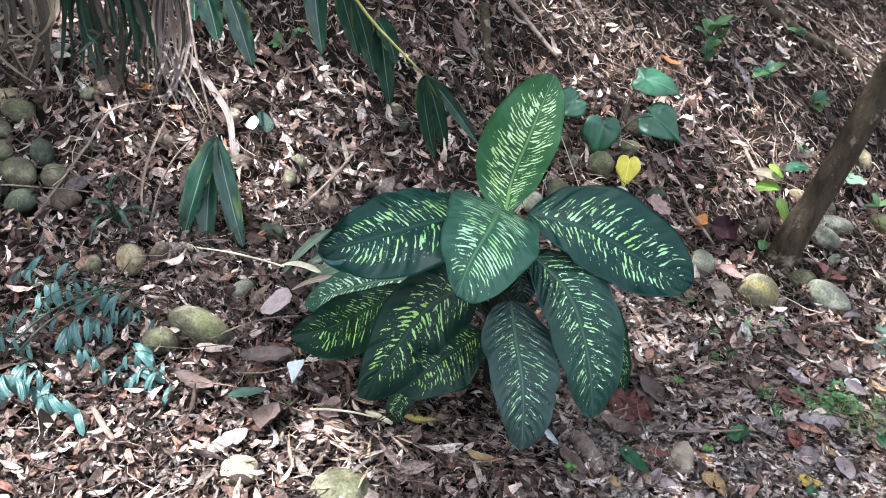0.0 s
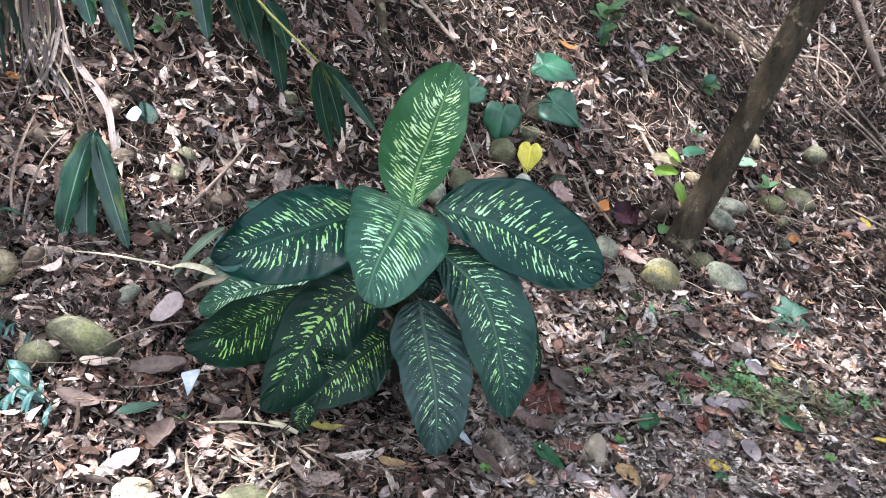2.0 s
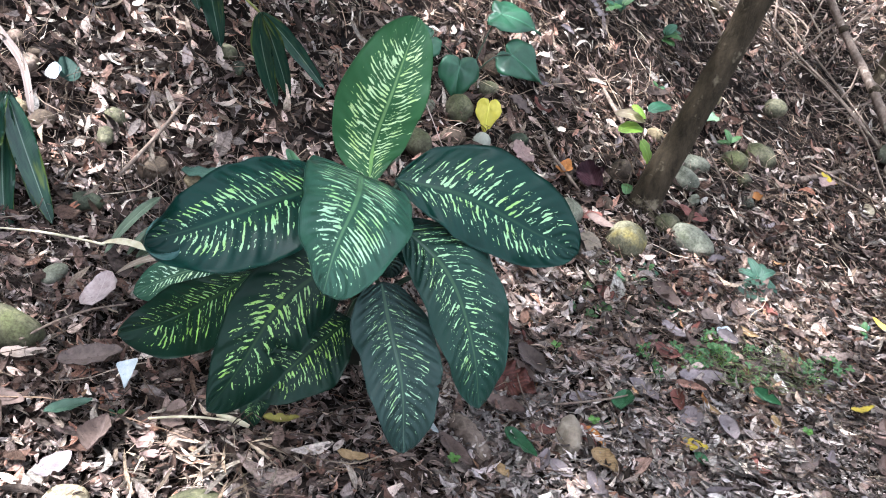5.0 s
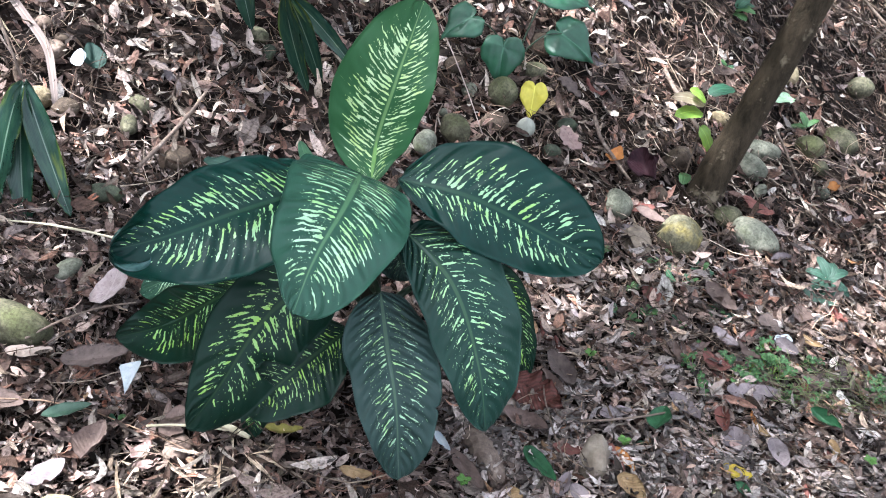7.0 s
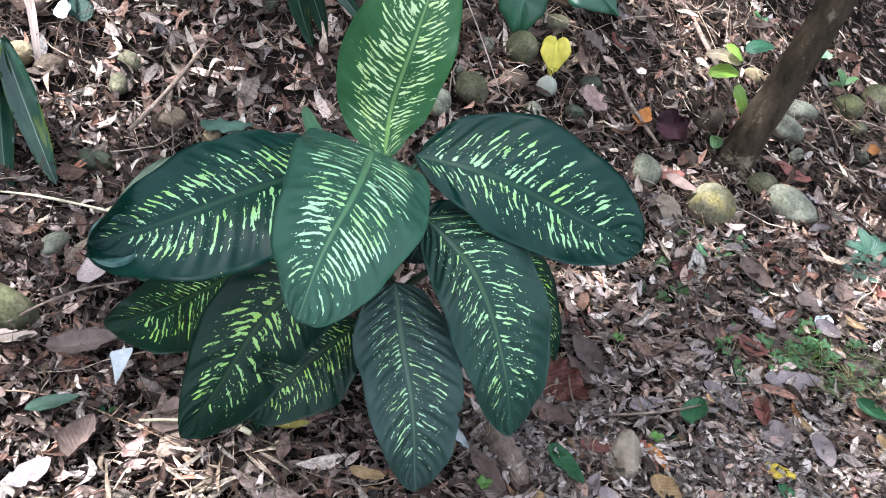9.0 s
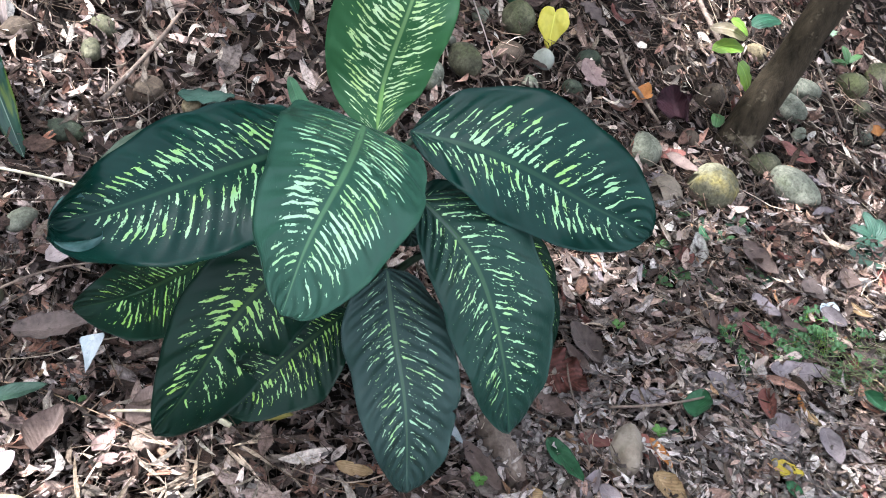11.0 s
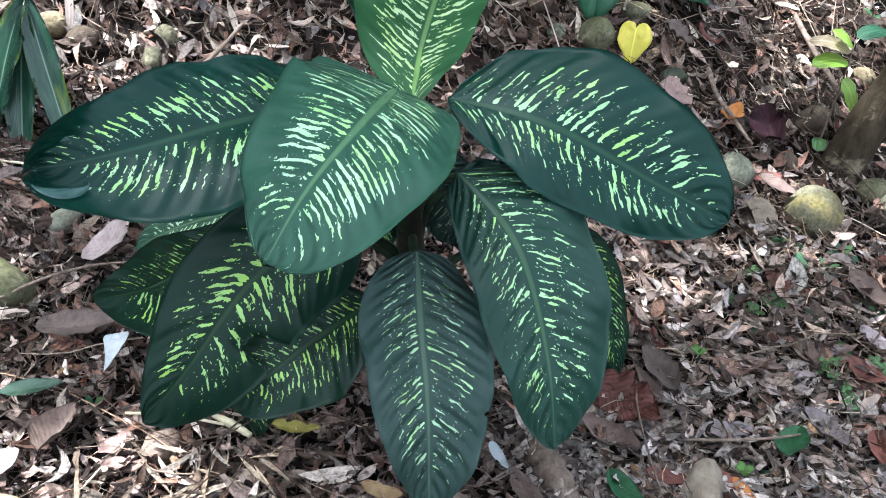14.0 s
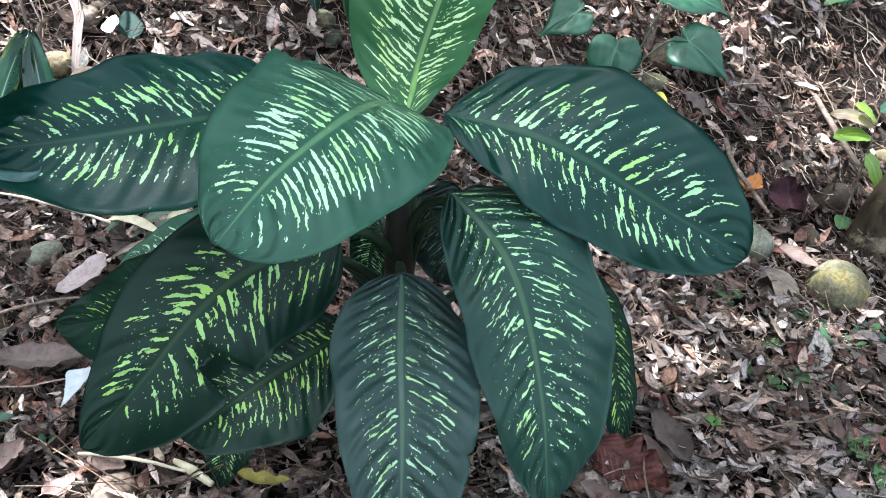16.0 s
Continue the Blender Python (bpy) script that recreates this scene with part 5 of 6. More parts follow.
fallen(-0.590, 0.118, 0.075, 0.030, 5, "pale", "whitish dry leaf beside the oblong stone", 0.08, 0.2)
fallen(-0.36, -0.075, 0.038, 0.026, 60, "pink", "curled pink dead leaf", 0.3, 0.6)
fallen(-0.345, -0.10, 0.040, 0.022, 20, "pink", "curled pink dead leaf", 0.3, 0.6)
fallen(0.534, 0.367, 0.050, 0.036, 120, "red", "small brick-red dead leaf")
fallen(0.593, 0.433, 0.040, 0.022, 95, "green", "small fresh green leaf")
fallen(0.131, -0.100, 0.090, 0.030, -60, "brown", "rolled brown dead leaf", 0.1, 0.9)
fallen(0.095, -0.048, 0.046, 0.015, -60, "white", "white scrap of torn petal", 0.12, 0.4, 0.044, wave=0.09)
fallen(-0.037, -0.108, 0.052, 0.020, -15, "ochre", "ochre dead leaf on the litter")
fallen(0.526, 1.465, 0.075, 0.040, 0, "orange", "orange dead leaf on the bank")
fallen(0.659, 0.102, 0.100, 0.046, 5, "mauve", "mauve-grey dead leaf on the litter")
fallen(0.588, -0.019, 0.062, 0.044, 80, "mauve", "mauve-grey dead leaf on the litter")
fallen(0.619, 0.184, 0.060, 0.040, 130, "red", "reddish brown dead leaf")
fallen(0.564, -0.088, 0.045, 0.026, -30, "yellow", "bright yellow fallen leaf")
fallen(-0.154, -0.027, 0.060, 0.022, 0, "olive", "olive yellow fallen leaf")
fallen(-0.303, 0.820, 0.055, 0.022, 30, "pale", "whitish dried flower on the litter", 0.2, 0.5)
fallen(-0.942, 0.871, 0.045, 0.025, 0, "orange", "orange dead leaf on the litter")
fallen(0.785, 0.260, 0.055, 0.042, 40, "white", "pale dry leaf among weeds", 0.1)
fallen(-0.70, 0.145, 0.060, 0.030, 10, "pale", "whitish dead leaf beside a stone")
fallen(-0.60, 0.02, 0.090, 0.040, -20, "brown", "brown dead leaf on the litter")
fallen(1.245, 0.325, 0.070, 0.018, -50, "yellow", "narrow yellow fallen leaf on the litter", 0.2, 0.4, 0.05)
fallen(0.954, 0.004, 0.064, 0.016, 12, "yellow", "curled yellow fallen leaf on the litter", 0.2, 0.4, 0.05)
fallen(0.93, 0.42, 0.075, 0.028, -40, "sage", "grey-green fallen leaf on the litter")
fallen(0.86, 0.35, 0.065, 0.050, 60, "brown", "brown dead leaf with a curled edge")


fallen(0.464, 0.017, 0.062, 0.046, 62, "green", "rounded green fallen leaf", 0.12, 0.35, 0.048, wave=0.05, prof=dict(peak=0.45, tip_pow=1.7, base_pow=2.2))
fallen(0.245, -0.088, 0.080, 0.032, -60, "green", "long dark green fallen leaf", 0.08, 0.8, 0.042, wave=0.08)
fallen(-0.489, -0.006, 0.074, 0.030, 20, "sage", "grey-green pointed fallen leaf", 0.05, 0.3, 0.046, wave=0.05, prof=dict(peak=0.4, base_pow=1.5, tip_pow=1.15))
fallen(0.603, 0.768, 0.105, 0.090, 95, "dark", "big cupped dark maroon dead leaf", 0.25, 0.7, 0.060, wave=0.22, prof=dict(tip_pow=3.0))
fallen(0.532, 0.800, 0.070, 0.050, 60, "orange", "orange brown dead leaf beside the maroon one", 0.25, 0.5, 0.050)
fallen(0.428, 0.838, 0.082, 0.054, -65, "pink", "pinkish pale dead leaf", 0.1, 0.4, 0.046, wave=0.10)
fallen(-0.660, 0.812, 0.044, 0.042, 100, "white", "white scrap lying on a dark leaf", 0.04, 0.2, 0.050, wave=0.03, prof=dict(peak=0.42, base_pow=1.5, tip_pow=1.25))
fallen(-0.640, 0.836, 0.070, 0.046, 118, "deep", "dark green leaf under a white scrap", 0.05, 0.1, 0.034, wave=0.03)


fallen(0.441, 1.006, 0.075, 0.056, -40, "umber", "mauve-brown rotten leaf among the stones", 0.1, 0.3, 0.050, wave=0.12)
fallen(0.415, 1.113, 0.034, 0.020, 30, "white", "white scrap of dry petal among the stones", 0.1, 0.4, 0.050, wave=0.15)
fallen(0.651, 1.375, 0.046, 0.030, -20, "mauve", "pale bluish scrap on the bank", 0.08, 0.3, 0.046, wave=0.10)
for px, py, pl, pw, pyaw in ((-0.323, 0.938, 0.060, 0.022, 100), (-0.310, 0.915, 0.040, 0.020, 150), (-0.447, 0.907, 0.052, 0.018, -40), (-0.544, 0.931, 0.050, 0.022, 60)):
    fallen(px, py, pl, pw, pyaw, "pale", "whitish curled dried flower on the litter", 0.2, 0.5, 0.046, wave=0.15)
fallen(1.105, 1.20, 0.085, 0.075, 30, "leafgreen", "pale green lobed leaf beside the trunk", 0.05, 0.2, 0.045, wave=0.08)
fallen(0.690, 0.378, 0.094, 0.045, -65, "brown", "broad brown dead leaf with a folded rim", 0.08, 0.4, 0.040, wave=0.09)
fallen(0.774, 0.308, 0.060, 0.042, -81, "umber", "round greyish brown dead leaf", 0.12, 0.3, 0.040, wave=0.07)
fallen(0.782, 0.238, 0.052, 0.028, -53, "mauve", "bluish mauve dead leaf beside the weeds", 0.08, 0.3, 0.044, wave=0.04)
fallen(0.849, 0.268, 0.050, 0.016, -43, "ochre", "narrow ochre dead leaf", 0.15, 0.6)
fallen(0.659, 0.253, 0.062, 0.030, -56, "mauve", "mauve dead leaf with a pointed tip", 0.10, 0.5, 0.042)
fallen(0.600, 0.110, 0.060, 0.017, 47, "pale", "narrow pale dead leaf", 0.12, 0.6)
fallen(0.584, 0.030, 0.066, 0.026, -103, "red", "reddish brown dead leaf standing on edge", 0.06, 0.8)
fallen(0.646, -0.049, 0.068, 0.034, -95, "mauve", "pale mauve-grey dead leaf with a long tip", 0.06, 0.35, 0.044, wave=0.05)
fallen(0.380, -0.132, 0.061, 0.034, -64, "ochre", "ribbed ochre dead leaf", 0.10, 0.4, 0.040, wave=0.09)
fallen(0.199, -0.147, 0.040, 0.022, -60, "ochre", "curled ochre dead leaf", 0.15, 0.5)
fallen(0.303, -0.144, 0.050, 0.027, -56, "mauve", "mauve-grey dead leaf on the litter", 0.08, 0.3)
fallen(0.644, 0.008, 0.036, 0.016, -61, "ochre", "small ochre dead leaf", 0.15, 0.5)
fallen(0.640, 0.037, 0.036, 0.011, -97, "orange", "thin orange dead leaf", 0.15, 0.5)
fallen(0.758, -0.027, 0.042, 0.018, -99, "ochre", "small ochre dead leaf", 0.10, 0.4)
fallen(0.768, 0.037, 0.060, 0.028, -54, "green", "dark green curled fallen leaf", 0.15, 0.7, 0.044)
fallen(0.560, -0.128, 0.040, 0.018, -73, "green", "small green fallen leaf", 0.10, 0.4)
fallen(0.585, -0.037, 0.034, 0.017, -43, "pink", "small pinkish dead leaf", 0.2, 0.5)
fallen(0.479, -0.106, 0.032, 0.017, -60, "pink", "small pinkish dead leaf", 0.2, 0.5)


fallen(-0.335, 0.600, 0.100, 0.046, 8, "deep", "dark green leaf lying behind the plant", 0.06, 0.3, 0.044, wave=0.10)
shoot_strap = new("dry_strap", blade("dry_strap", [(-0.90, 1.03, 0.34), (-0.785, 0.90, 0.270), (-0.732, 0.834, 0.233), (-0.706, 0.762, 0.218), (-0.694, 0.700, 0.178), (-0.696, 0.685, 0.120)], (0.3, -0.7, 0.6), 0.0090, 0.0090, M_DRYSTALK, nu=30, nv=3, fold=0.3, droop=0.0, wave=0.1, thick=0.0008))
tagged(shoot_strap, "hooked dry strap-shaped leaf hanging down", "leaf")


scatter("leaf_litter", 210, (-0.42, -0.06, -0.28, -0.04), (0.03, 0.075), (0.05, 0.12), M_STRIPS, "long pale dry strips lying in the sun", (0.026, 0.048), 0.22, 19, nu=6, curl=(0.0, 0.5), dens=lambda x, y: np.clip(1.3 - np.hypot((x + 0.26) / 0.13, (y + 0.14) / 0.09), 0, 1), jag=0.006)


def strew():
    rng = random.Random(5)
    kinds = [("red", "reddish brown dead leaf on the litter"), ("brown", "curled brown dead leaf on the litter"), ("brown", "flat brown dead leaf on the litter"), ("mauve", "mauve-grey dead leaf on the litter"), ("pale", "pale papery dead leaf on the litter"), ("mauve", "greyish papery dead leaf on the litter")]
    for k in range(130):
        x, y = rng.uniform(-1.2, 1.6), rng.uniform(-0.45, 1.7)
        if rng.random() < 0.45 or (x < 0 and rng.random() < 0.6):
            x, y = rng.uniform(0.2, 1.0), rng.uniform(-0.35, 0.6)
        kind, words = rng.choice(kinds)
        ln = rng.uniform(0.038, 0.066)
        fallen(x, y, ln, ln * rng.uniform(0.30, 0.52), rng.uniform(0, 360), kind, words, rng.uniform(0.1, 0.45), rng.choice([-0.6, 0.4, 0.7, 1.0]), rng.uniform(0.020, 0.034), rng.uniform(-0.2, 0.3), wave=rng.uniform(0.08, 0.2))


strew()


# ---- the tree beside the plant; its unseen crown is added for shade and dapples ----
# holes in the crown, placed along the sun's rays to light these ground spots
GAPS = [(-0.94, 1.02, 0.16), (-0.57, 0.66, 0.18), (-0.70, 0.83, 0.18), (-0.46, 0.50, 0.08), (-0.34, 0.93, 0.085), (-0.60, -0.04, 0.08), (-0.80, 0.02, 0.05), (-0.35, -0.25, 0.16), (-0.62, -0.24, 0.15), (-0.14, -0.30, 0.09), (-0.27, -0.14, 0.14),
        (-0.47, -0.12, 0.12), (-0.82, -0.14, 0.13), (0.36, 1.42, 0.09), (0.60, 1.30, 0.11), (0.74, 1.24, 0.15), (0.88, 1.40, 0.10), 
        (-0.50, 0.34, 0.06), (1.35, 2.05, 0.25), (-0.80, 0.62, 0.06), (-0.61, 0.165, 0.065), (-0.55, 0.86, 0.10), (2.3, 2.2, 0.4)]


def build_tree():
    tree = thing("tree", gpt(0.765, 0.775), "slender leaning tree with smooth grey-brown bark and pale scars", "tree")
    pts = [gpt(0.757, 0.758, -0.05), (0.768, 0.770, -0.15), (0.832, 0.811, 0.04), (0.980, 0.893, 0.60), (1.24, 1.02, 1.6), (1.62, 1.20, 4.0)]
    child("trunk", tube("trunk", pts, [0.060, 0.042, 0.0355, 0.033, 0.030, 0.025], M_BARK, 24, 160, 0.016, 3), tree)
    for k, (dx, dy, dz) in enumerate([(-2.6, -0.6, 1.2), (-0.8, 1.5, 1.4), (-1.9, 1.6, 1.2), (-0.4, -1.2, 1.2), (-2.4, 0.6, 0.9)]):
        a = Vector((1.53 + 0.018 * k, 1.16 + 0.008 * k, 3.4 + 0.12 * k))
        child("limb", tube("limb", [a, a + Vector((dx, dy, dz)) * 0.45 + Vector((0, 0, 0.15)), a + Vector((dx, dy, dz))], [0.02, 0.014, 0.006], M_BARK, 8, 14), tree)
    rng = np.random.default_rng(77)
    n = 38000
    z = rng.uniform(3.6, 6.0, n)
    k = np.array([SUN.x, SUN.y]) / SUN.z
    gx, gy = rng.uniform(-2.6, 3.6, n), rng.uniform(-1.0, 3.9, n)
    gx[:2700], gy[:2700] = rng.uniform(-0.42, 0.60, 2700), rng.uniform(-0.44, 0.36, 2700)
    keep = np.hypot((gx - 0.5) / 2.9, (gy - 1.55) / 2.35) < 1 + rng.normal(0, 0.06, n)
    for x, y, r in GAPS:
        keep &= np.hypot(gx - x, gy - y) > r * rng.uniform(0.75, 1.35, n)
    clump = np.array([noise.noise((x * 1.7, y * 1.7, 8.0)) for x, y in zip(gx, gy)])
    # crown thickened to shade the plant, thinned where the ground needs more light
    over = (np.hypot((gx - 0.06) / 0.41, (gy + 0.03) / 0.31) < 1) & ~((gx > 0.28) & (gy < -0.08))
    open_side = np.where(gy > 0.75, 0.88, 0.74) - (0.54 - 0.28 * (gx > 0.5)) * (gx > 0.12) * (gx < 1.15) * (gy < 0.08) - 0.40 * (gx > 0.55) * (gy > 0.28) * (gy < 0.95) - 0.32 * (gx > 0.25) * (gy >= 0.95) * (gy < 1.55)
    keep &= ((clump > -0.45) & (rng.uniform(size=n) < open_side)) | over
    gx, gy, z = gx[keep], gy[keep], z[keep]
    n = len(gx)
    base = np.stack([gx + k[0] * z, gy + k[1] * z, z], -1)
    ln = rng.uniform(0.07, 0.14, n)
    th, tl = rng.uniform(0, 6.283, n), rng.normal(-0.3, 0.35, n)
    d = np.stack([np.cos(th) * np.cos(tl), np.sin(th) * np.cos(tl), np.sin(tl)], -1)
    s = np.cross(d, np.array([0, 0, 1.0]))
    s /= np.linalg.norm(s, axis=1)[:, None]
    w = (ln * rng.uniform(0.22, 0.30, n))[:, None]
    mid = base + d * ln[:, None] * 0.5
    dip = np.array([0, 0, 1.0]) * w * 0.3
    v = np.stack([base, mid - s * w + dip, base + d * ln[:, None], mid + s * w + dip], 1).reshape(-1, 3)
    f = (np.array([[0, 1, 2], [0, 2, 3]])[None] + (np.arange(n) * 4)[:, None, None]).reshape(-1, 3)
    child("crown", mesh_of("crown", v, f, M_WEED, smooth=False), tree, "unseen airy green crown with gaps, added to shade and dapple the ground")


build_tree()


# ---- heart-leaved seedlings, sprout and weeds ----
def heart_plant():
    p = thing("taro_seedling", gpt(0.30, 1.10), "low plant with blue-green heart-shaped leaves on thin stalks", "plant")
    root = gpt(0.31, 1.11, -0.01)
    for x, y, up, size, yaw, tx, ty in [(0.410, 1.243, 0.13, 0.145, 70, 8, 0), (0.430, 1.138, 0.10, 0.135, 50, 28, 0), (0.270, 1.030, 0.11, 0.118, -8, 52, 0), (0.190, 1.075, 0.13, 0.105, -60, 30, 0)]:
        lf = piece("leaf", heart("leaf", size, M_HEART, 0.25, int(x * 1000)), p)
        at = gpt(x, y, up)
        lf.matrix_local = Matrix.Translation(at - p.location) @ pose(0, 0, 0, tx, ty, 0) @ pose(0, 0, 0, 0, 0, yaw) @ Matrix.Diagonal((0.88, 1.04, 1, 1))
        st = tube("stalk", [root, (root + at) / 2 + Vector((0, 0, 0.03)), at], [0.0026, 0.0022, 0.0015], M_PETIOLE, 6, 12)
        child("stalk", st, p)
    y = thing("yellow_leaf", gpt(0.343, 0.935), "bright yellow heart-shaped leaf on a bent stalk", "leaf")
    lf = piece("blade", heart("blade", 0.080, M_YELLOW, 0.15, 4), y)
    lf.matrix_local = Matrix.Translation((0.000, 0.008, 0.082)) @ pose(0, 0, 0, 50, 6, -8) @ Matrix.Diagonal((0.80, 1.18, 1, 1))
    child("stalk", tube("stalk", [gpt(0.343, 0.985, 0.0), gpt(0.344, 0.968, 0.066), gpt(0.343, 0.945, 0.080)], [0.002, 0.002, 0.0015], M_SPROUT, 6, 10), y)


heart_plant()


def sprig(at, stem_top, leaves, mat, label, category, stem_mat=None, name="seedling", group=""):
    """A small plant: a stem and single leaves (start along the stem, direction, length, half width)."""
    p = thing(name, at, label, category, group)
    top = Vector(stem_top)
    child("stem", tube("stem", [Vector(at) - Vector((0, 0, 0.01)), (Vector(at) + top) / 2 + Vector((0.004, 0.002, 0)), top], [0.0022, 0.0018, 0.001], stem_mat or M_PETIOLE, 6, 10), p)
    for k, (s, az, el, ln, hw, m) in enumerate(leaves):
        b = Vector(at).lerp(top, s)
        a, e = radians(az), radians(el)
        d = Vector((math.cos(a) * math.cos(e), math.sin(a) * math.cos(e), math.sin(e)))
        t = b + d * ln + Vector((0, 0, -0.12 * ln))
        mid = b + d * ln * 0.5 + Vector((0, 0, 0.05 * ln))
        nrm = Vector((0, 0, 1)) - d * d.z
        child("leaf", blade("leaf", [b, mid, t], nrm if nrm.length > 0.2 else (0, -1, 0.2), hw, hw, m or mat, nu=10, nv=3, fold=0.2, droop=0.2, wave=0.05, seed=k), p)
    return p


sprig(gpt(0.722, 0.815), (0.745, 0.870, 0.055), [(0.88, 165, 15, 0.085, 0.022, M_DRYBLADE), (0.80, 185, 5, 0.070, 0.024, M_SPROUT), (0.92, 170, 40, 0.060, 0.020, M_SPROUT), (0.66, -35, -50, 0.070, 0.026, M_SPROUT), (1.0, 18, 5, 0.072, 0.021, M_HEART), (0.12, -110, 10, 0.05, 0.015, M_WEED)], M_SPROUT, "spindly sapling with yellow-green and blue-green leaves beside the trunk", "sapling", M_TWIG)


def weeds():
    rng = random.Random(9)
    spots = [(0.680, 1.620, 0.17), (0.645, 1.530, 0.13), (0.873, 1.565, 0.12), (1.020, 1.515, 0.13), (0.630, 0.528, 0.05), (0.678, 0.486, 0.05), (0.450, 0.501, 0.05), (0.526, 0.321, 0.05),
             (0.448, 0.334, 0.035), (0.493, 0.305, 0.035), (0.663, 0.347, 0.035), (0.394, 0.15, 0.03), (0.600, 0.235, 0.04), (0.544, 0.011, 0.03), (0.237, -0.067, 0.03), (0.586, 0.295, 0.04), (-0.641, 1.113, 0.07), (-0.60, 1.15, 0.06), (1.191, 0.331, 0.05), (0.621, 0.492, 0.04), (1.15, 1.12, 0.08),
             (0.58, 0.50, 0.045), (0.64, 0.44, 0.04), (0.50, 0.40, 0.04), (0.70, 0.34, 0.045), (0.47, 0.26, 0.03), (-0.43, -0.01, 0.03), (0.12, -0.17, 0.02), (0.42, -0.02, 0.03), (0.86, 0.02, 0.03), (1.05, 1.9, 0.08), (0.95, 1.30, 0.05)]
    for x, y, s in spots:
        s *= 0.8
        at = gpt(x, y, 0.012)
        n = rng.randint(4, 8)
        lv = [(rng.uniform(0.35, 1), rng.uniform(0, 360), rng.uniform(5, 50), s * rng.uniform(0.5, 0.8), s * rng.uniform(0.13, 0.2), rng.choice([M_WEED, M_WEED, M_HEART])) for _ in range(n)]
        sprig(at, gpt(x + rng.uniform(-0.01, 0.01), y + rng.uniform(-0.01, 0.01), s * 0.7), lv, M_WEED, "small green weed seedling in the litter", "weed", None, "weed", "weeds in the litter")


weeds()
fallen(0.945, -0.145, 0.085, 0.060, 25, "spotted", "large pale grey leaf on the litter", 0.05, 0.2, 0.046, wave=0.05)
sprig(gpt(0.985, 0.490), gpt(0.985, 0.492, 0.045), [(0.9, az, el, ln, 0.0125, None) for az, el, ln in ((100, 20, 0.062), (150, 10, 0.055), (205, 0, 0.055), (255, 5, 0.060), (305, 0, 0.058), (20, 10, 0.055), (60, 15, 0.050))] + [(0.5, 240, 0, 0.06, 0.012, None), (0.4, 320, -5, 0.05, 0.012, None)], M_HERB, "low herb with a rosette of dark green pointed leaves", "weed", None, "herb")
for hx, hy in ((0.373, 0.175), (0.391, -0.035), (0.80, -0.06), (0.125, -0.125)):
    sprig(gpt(hx, hy, 0.015), gpt(hx, hy, 0.045), [(1.0, az, 10 + 0.1 * az, 0.013, 0.004, None) for az in (20, 110, 160, 250, 300)], M_LIMESEED, "tiny bright green seedling in the litter", "weed", None, "seedling", "bright seedlings in the litter")


def trefoil_mesh():
    """Three rounded leaflets round one joint, cupped a little."""
    verts, faces, uv = [], [], []
    for k in range(3):
        a = 2.094 * k
        o = len(verts)
        ring = [(0.0, 0.0), (0.25, 0.28), (0.6, 0.44), (0.9, 0.34), (1.0, 0.0), (0.9, -0.34), (0.6, -0.44), (0.25, -0.28)]
        for x, y in [(0.55, 0.0)] + ring:
            z = 0.25 * abs(y) + 0.12 * x - 0.2 * x * x
            verts.append((x * math.cos(a) - y * math.sin(a), x * math.sin(a) + y * math.cos(a), z))
            uv.append((x, 0.5 + 0.5 * y))
        faces += [(o, o + 1 + j, o + 1 + (j + 1) % 8) for j in range(8)]
    return mesh_of("leaf", verts, faces, M_CLOVER, uv)


def clovers():
    rng = random.Random(41)
    leaf = trefoil_mesh()
    for k in range(30):
        x, y = rng.gauss(0.74, 0.085), rng.gauss(0.165, 0.038)
        if k > 24:
            x, y = rng.uniform(0.88, 1.02), rng.uniform(0.10, 0.2)
        at = gpt(x, y, 0.012)
        p = thing("clover", at, "small creeping weed with three-part green leaves", "weed", "creeping weeds in the litter")
        for j in range(rng.randint(4, 7)):
            a = rng.uniform(0, 6.283)
            r, h = rng.uniform(0.006, 0.026), rng.uniform(0.016, 0.034)
            tip = Vector((math.cos(a) * r, math.sin(a) * r, h))
            child("stalk", tube("stalk", [at, at + tip * 0.6 + Vector((0, 0, 0.004)), at + tip], [0.0007, 0.0006, 0.0005], M_SPROUT, 4, 5), p)
            lf = piece("leaf", leaf, p)
            sc = rng.uniform(0.006, 0.011)
            lf.matrix_local = Matrix.Translation(tip) @ pose(0, 0, 0, rng.uniform(-30, 30), rng.uniform(-30, 30), rng.uniform(0, 360)) @ Matrix.Diagonal((sc, sc, sc, 1))


clovers()
straws("ground_cover", 130, (0.70, 0.92, 0.07, 0.20), (0.03, 0.07), (0.0006, 0.0010), M_PALEGRASS, "thin pale yellow-green grass blades", 32, (0.026, 0.045), 0.5)


# ---- overhanging ginger shoots and dry fronds ----
def shoot(name, stalk, radii, leaves, label, category, leaf_mat, stalk_mat):
    p = thing(name, stalk[0], label, category)
    child("stalk", tube("stalk", stalk, radii, stalk_mat, 8, 18), p)
    for k, (b, m, t, hw, nrm, *own) in enumerate(leaves):
        child("leaf", blade("leaf", [b, m, t], nrm, hw, hw, own[0] if own else leaf_mat, nu=20, nv=4, fold=0.35, droop=0.1, wave=0.10, prof=dict(peak=0.35, base_pow=1.6, tip_pow=1.7), seed=k + 3, thick=0.0006), p)
    return p


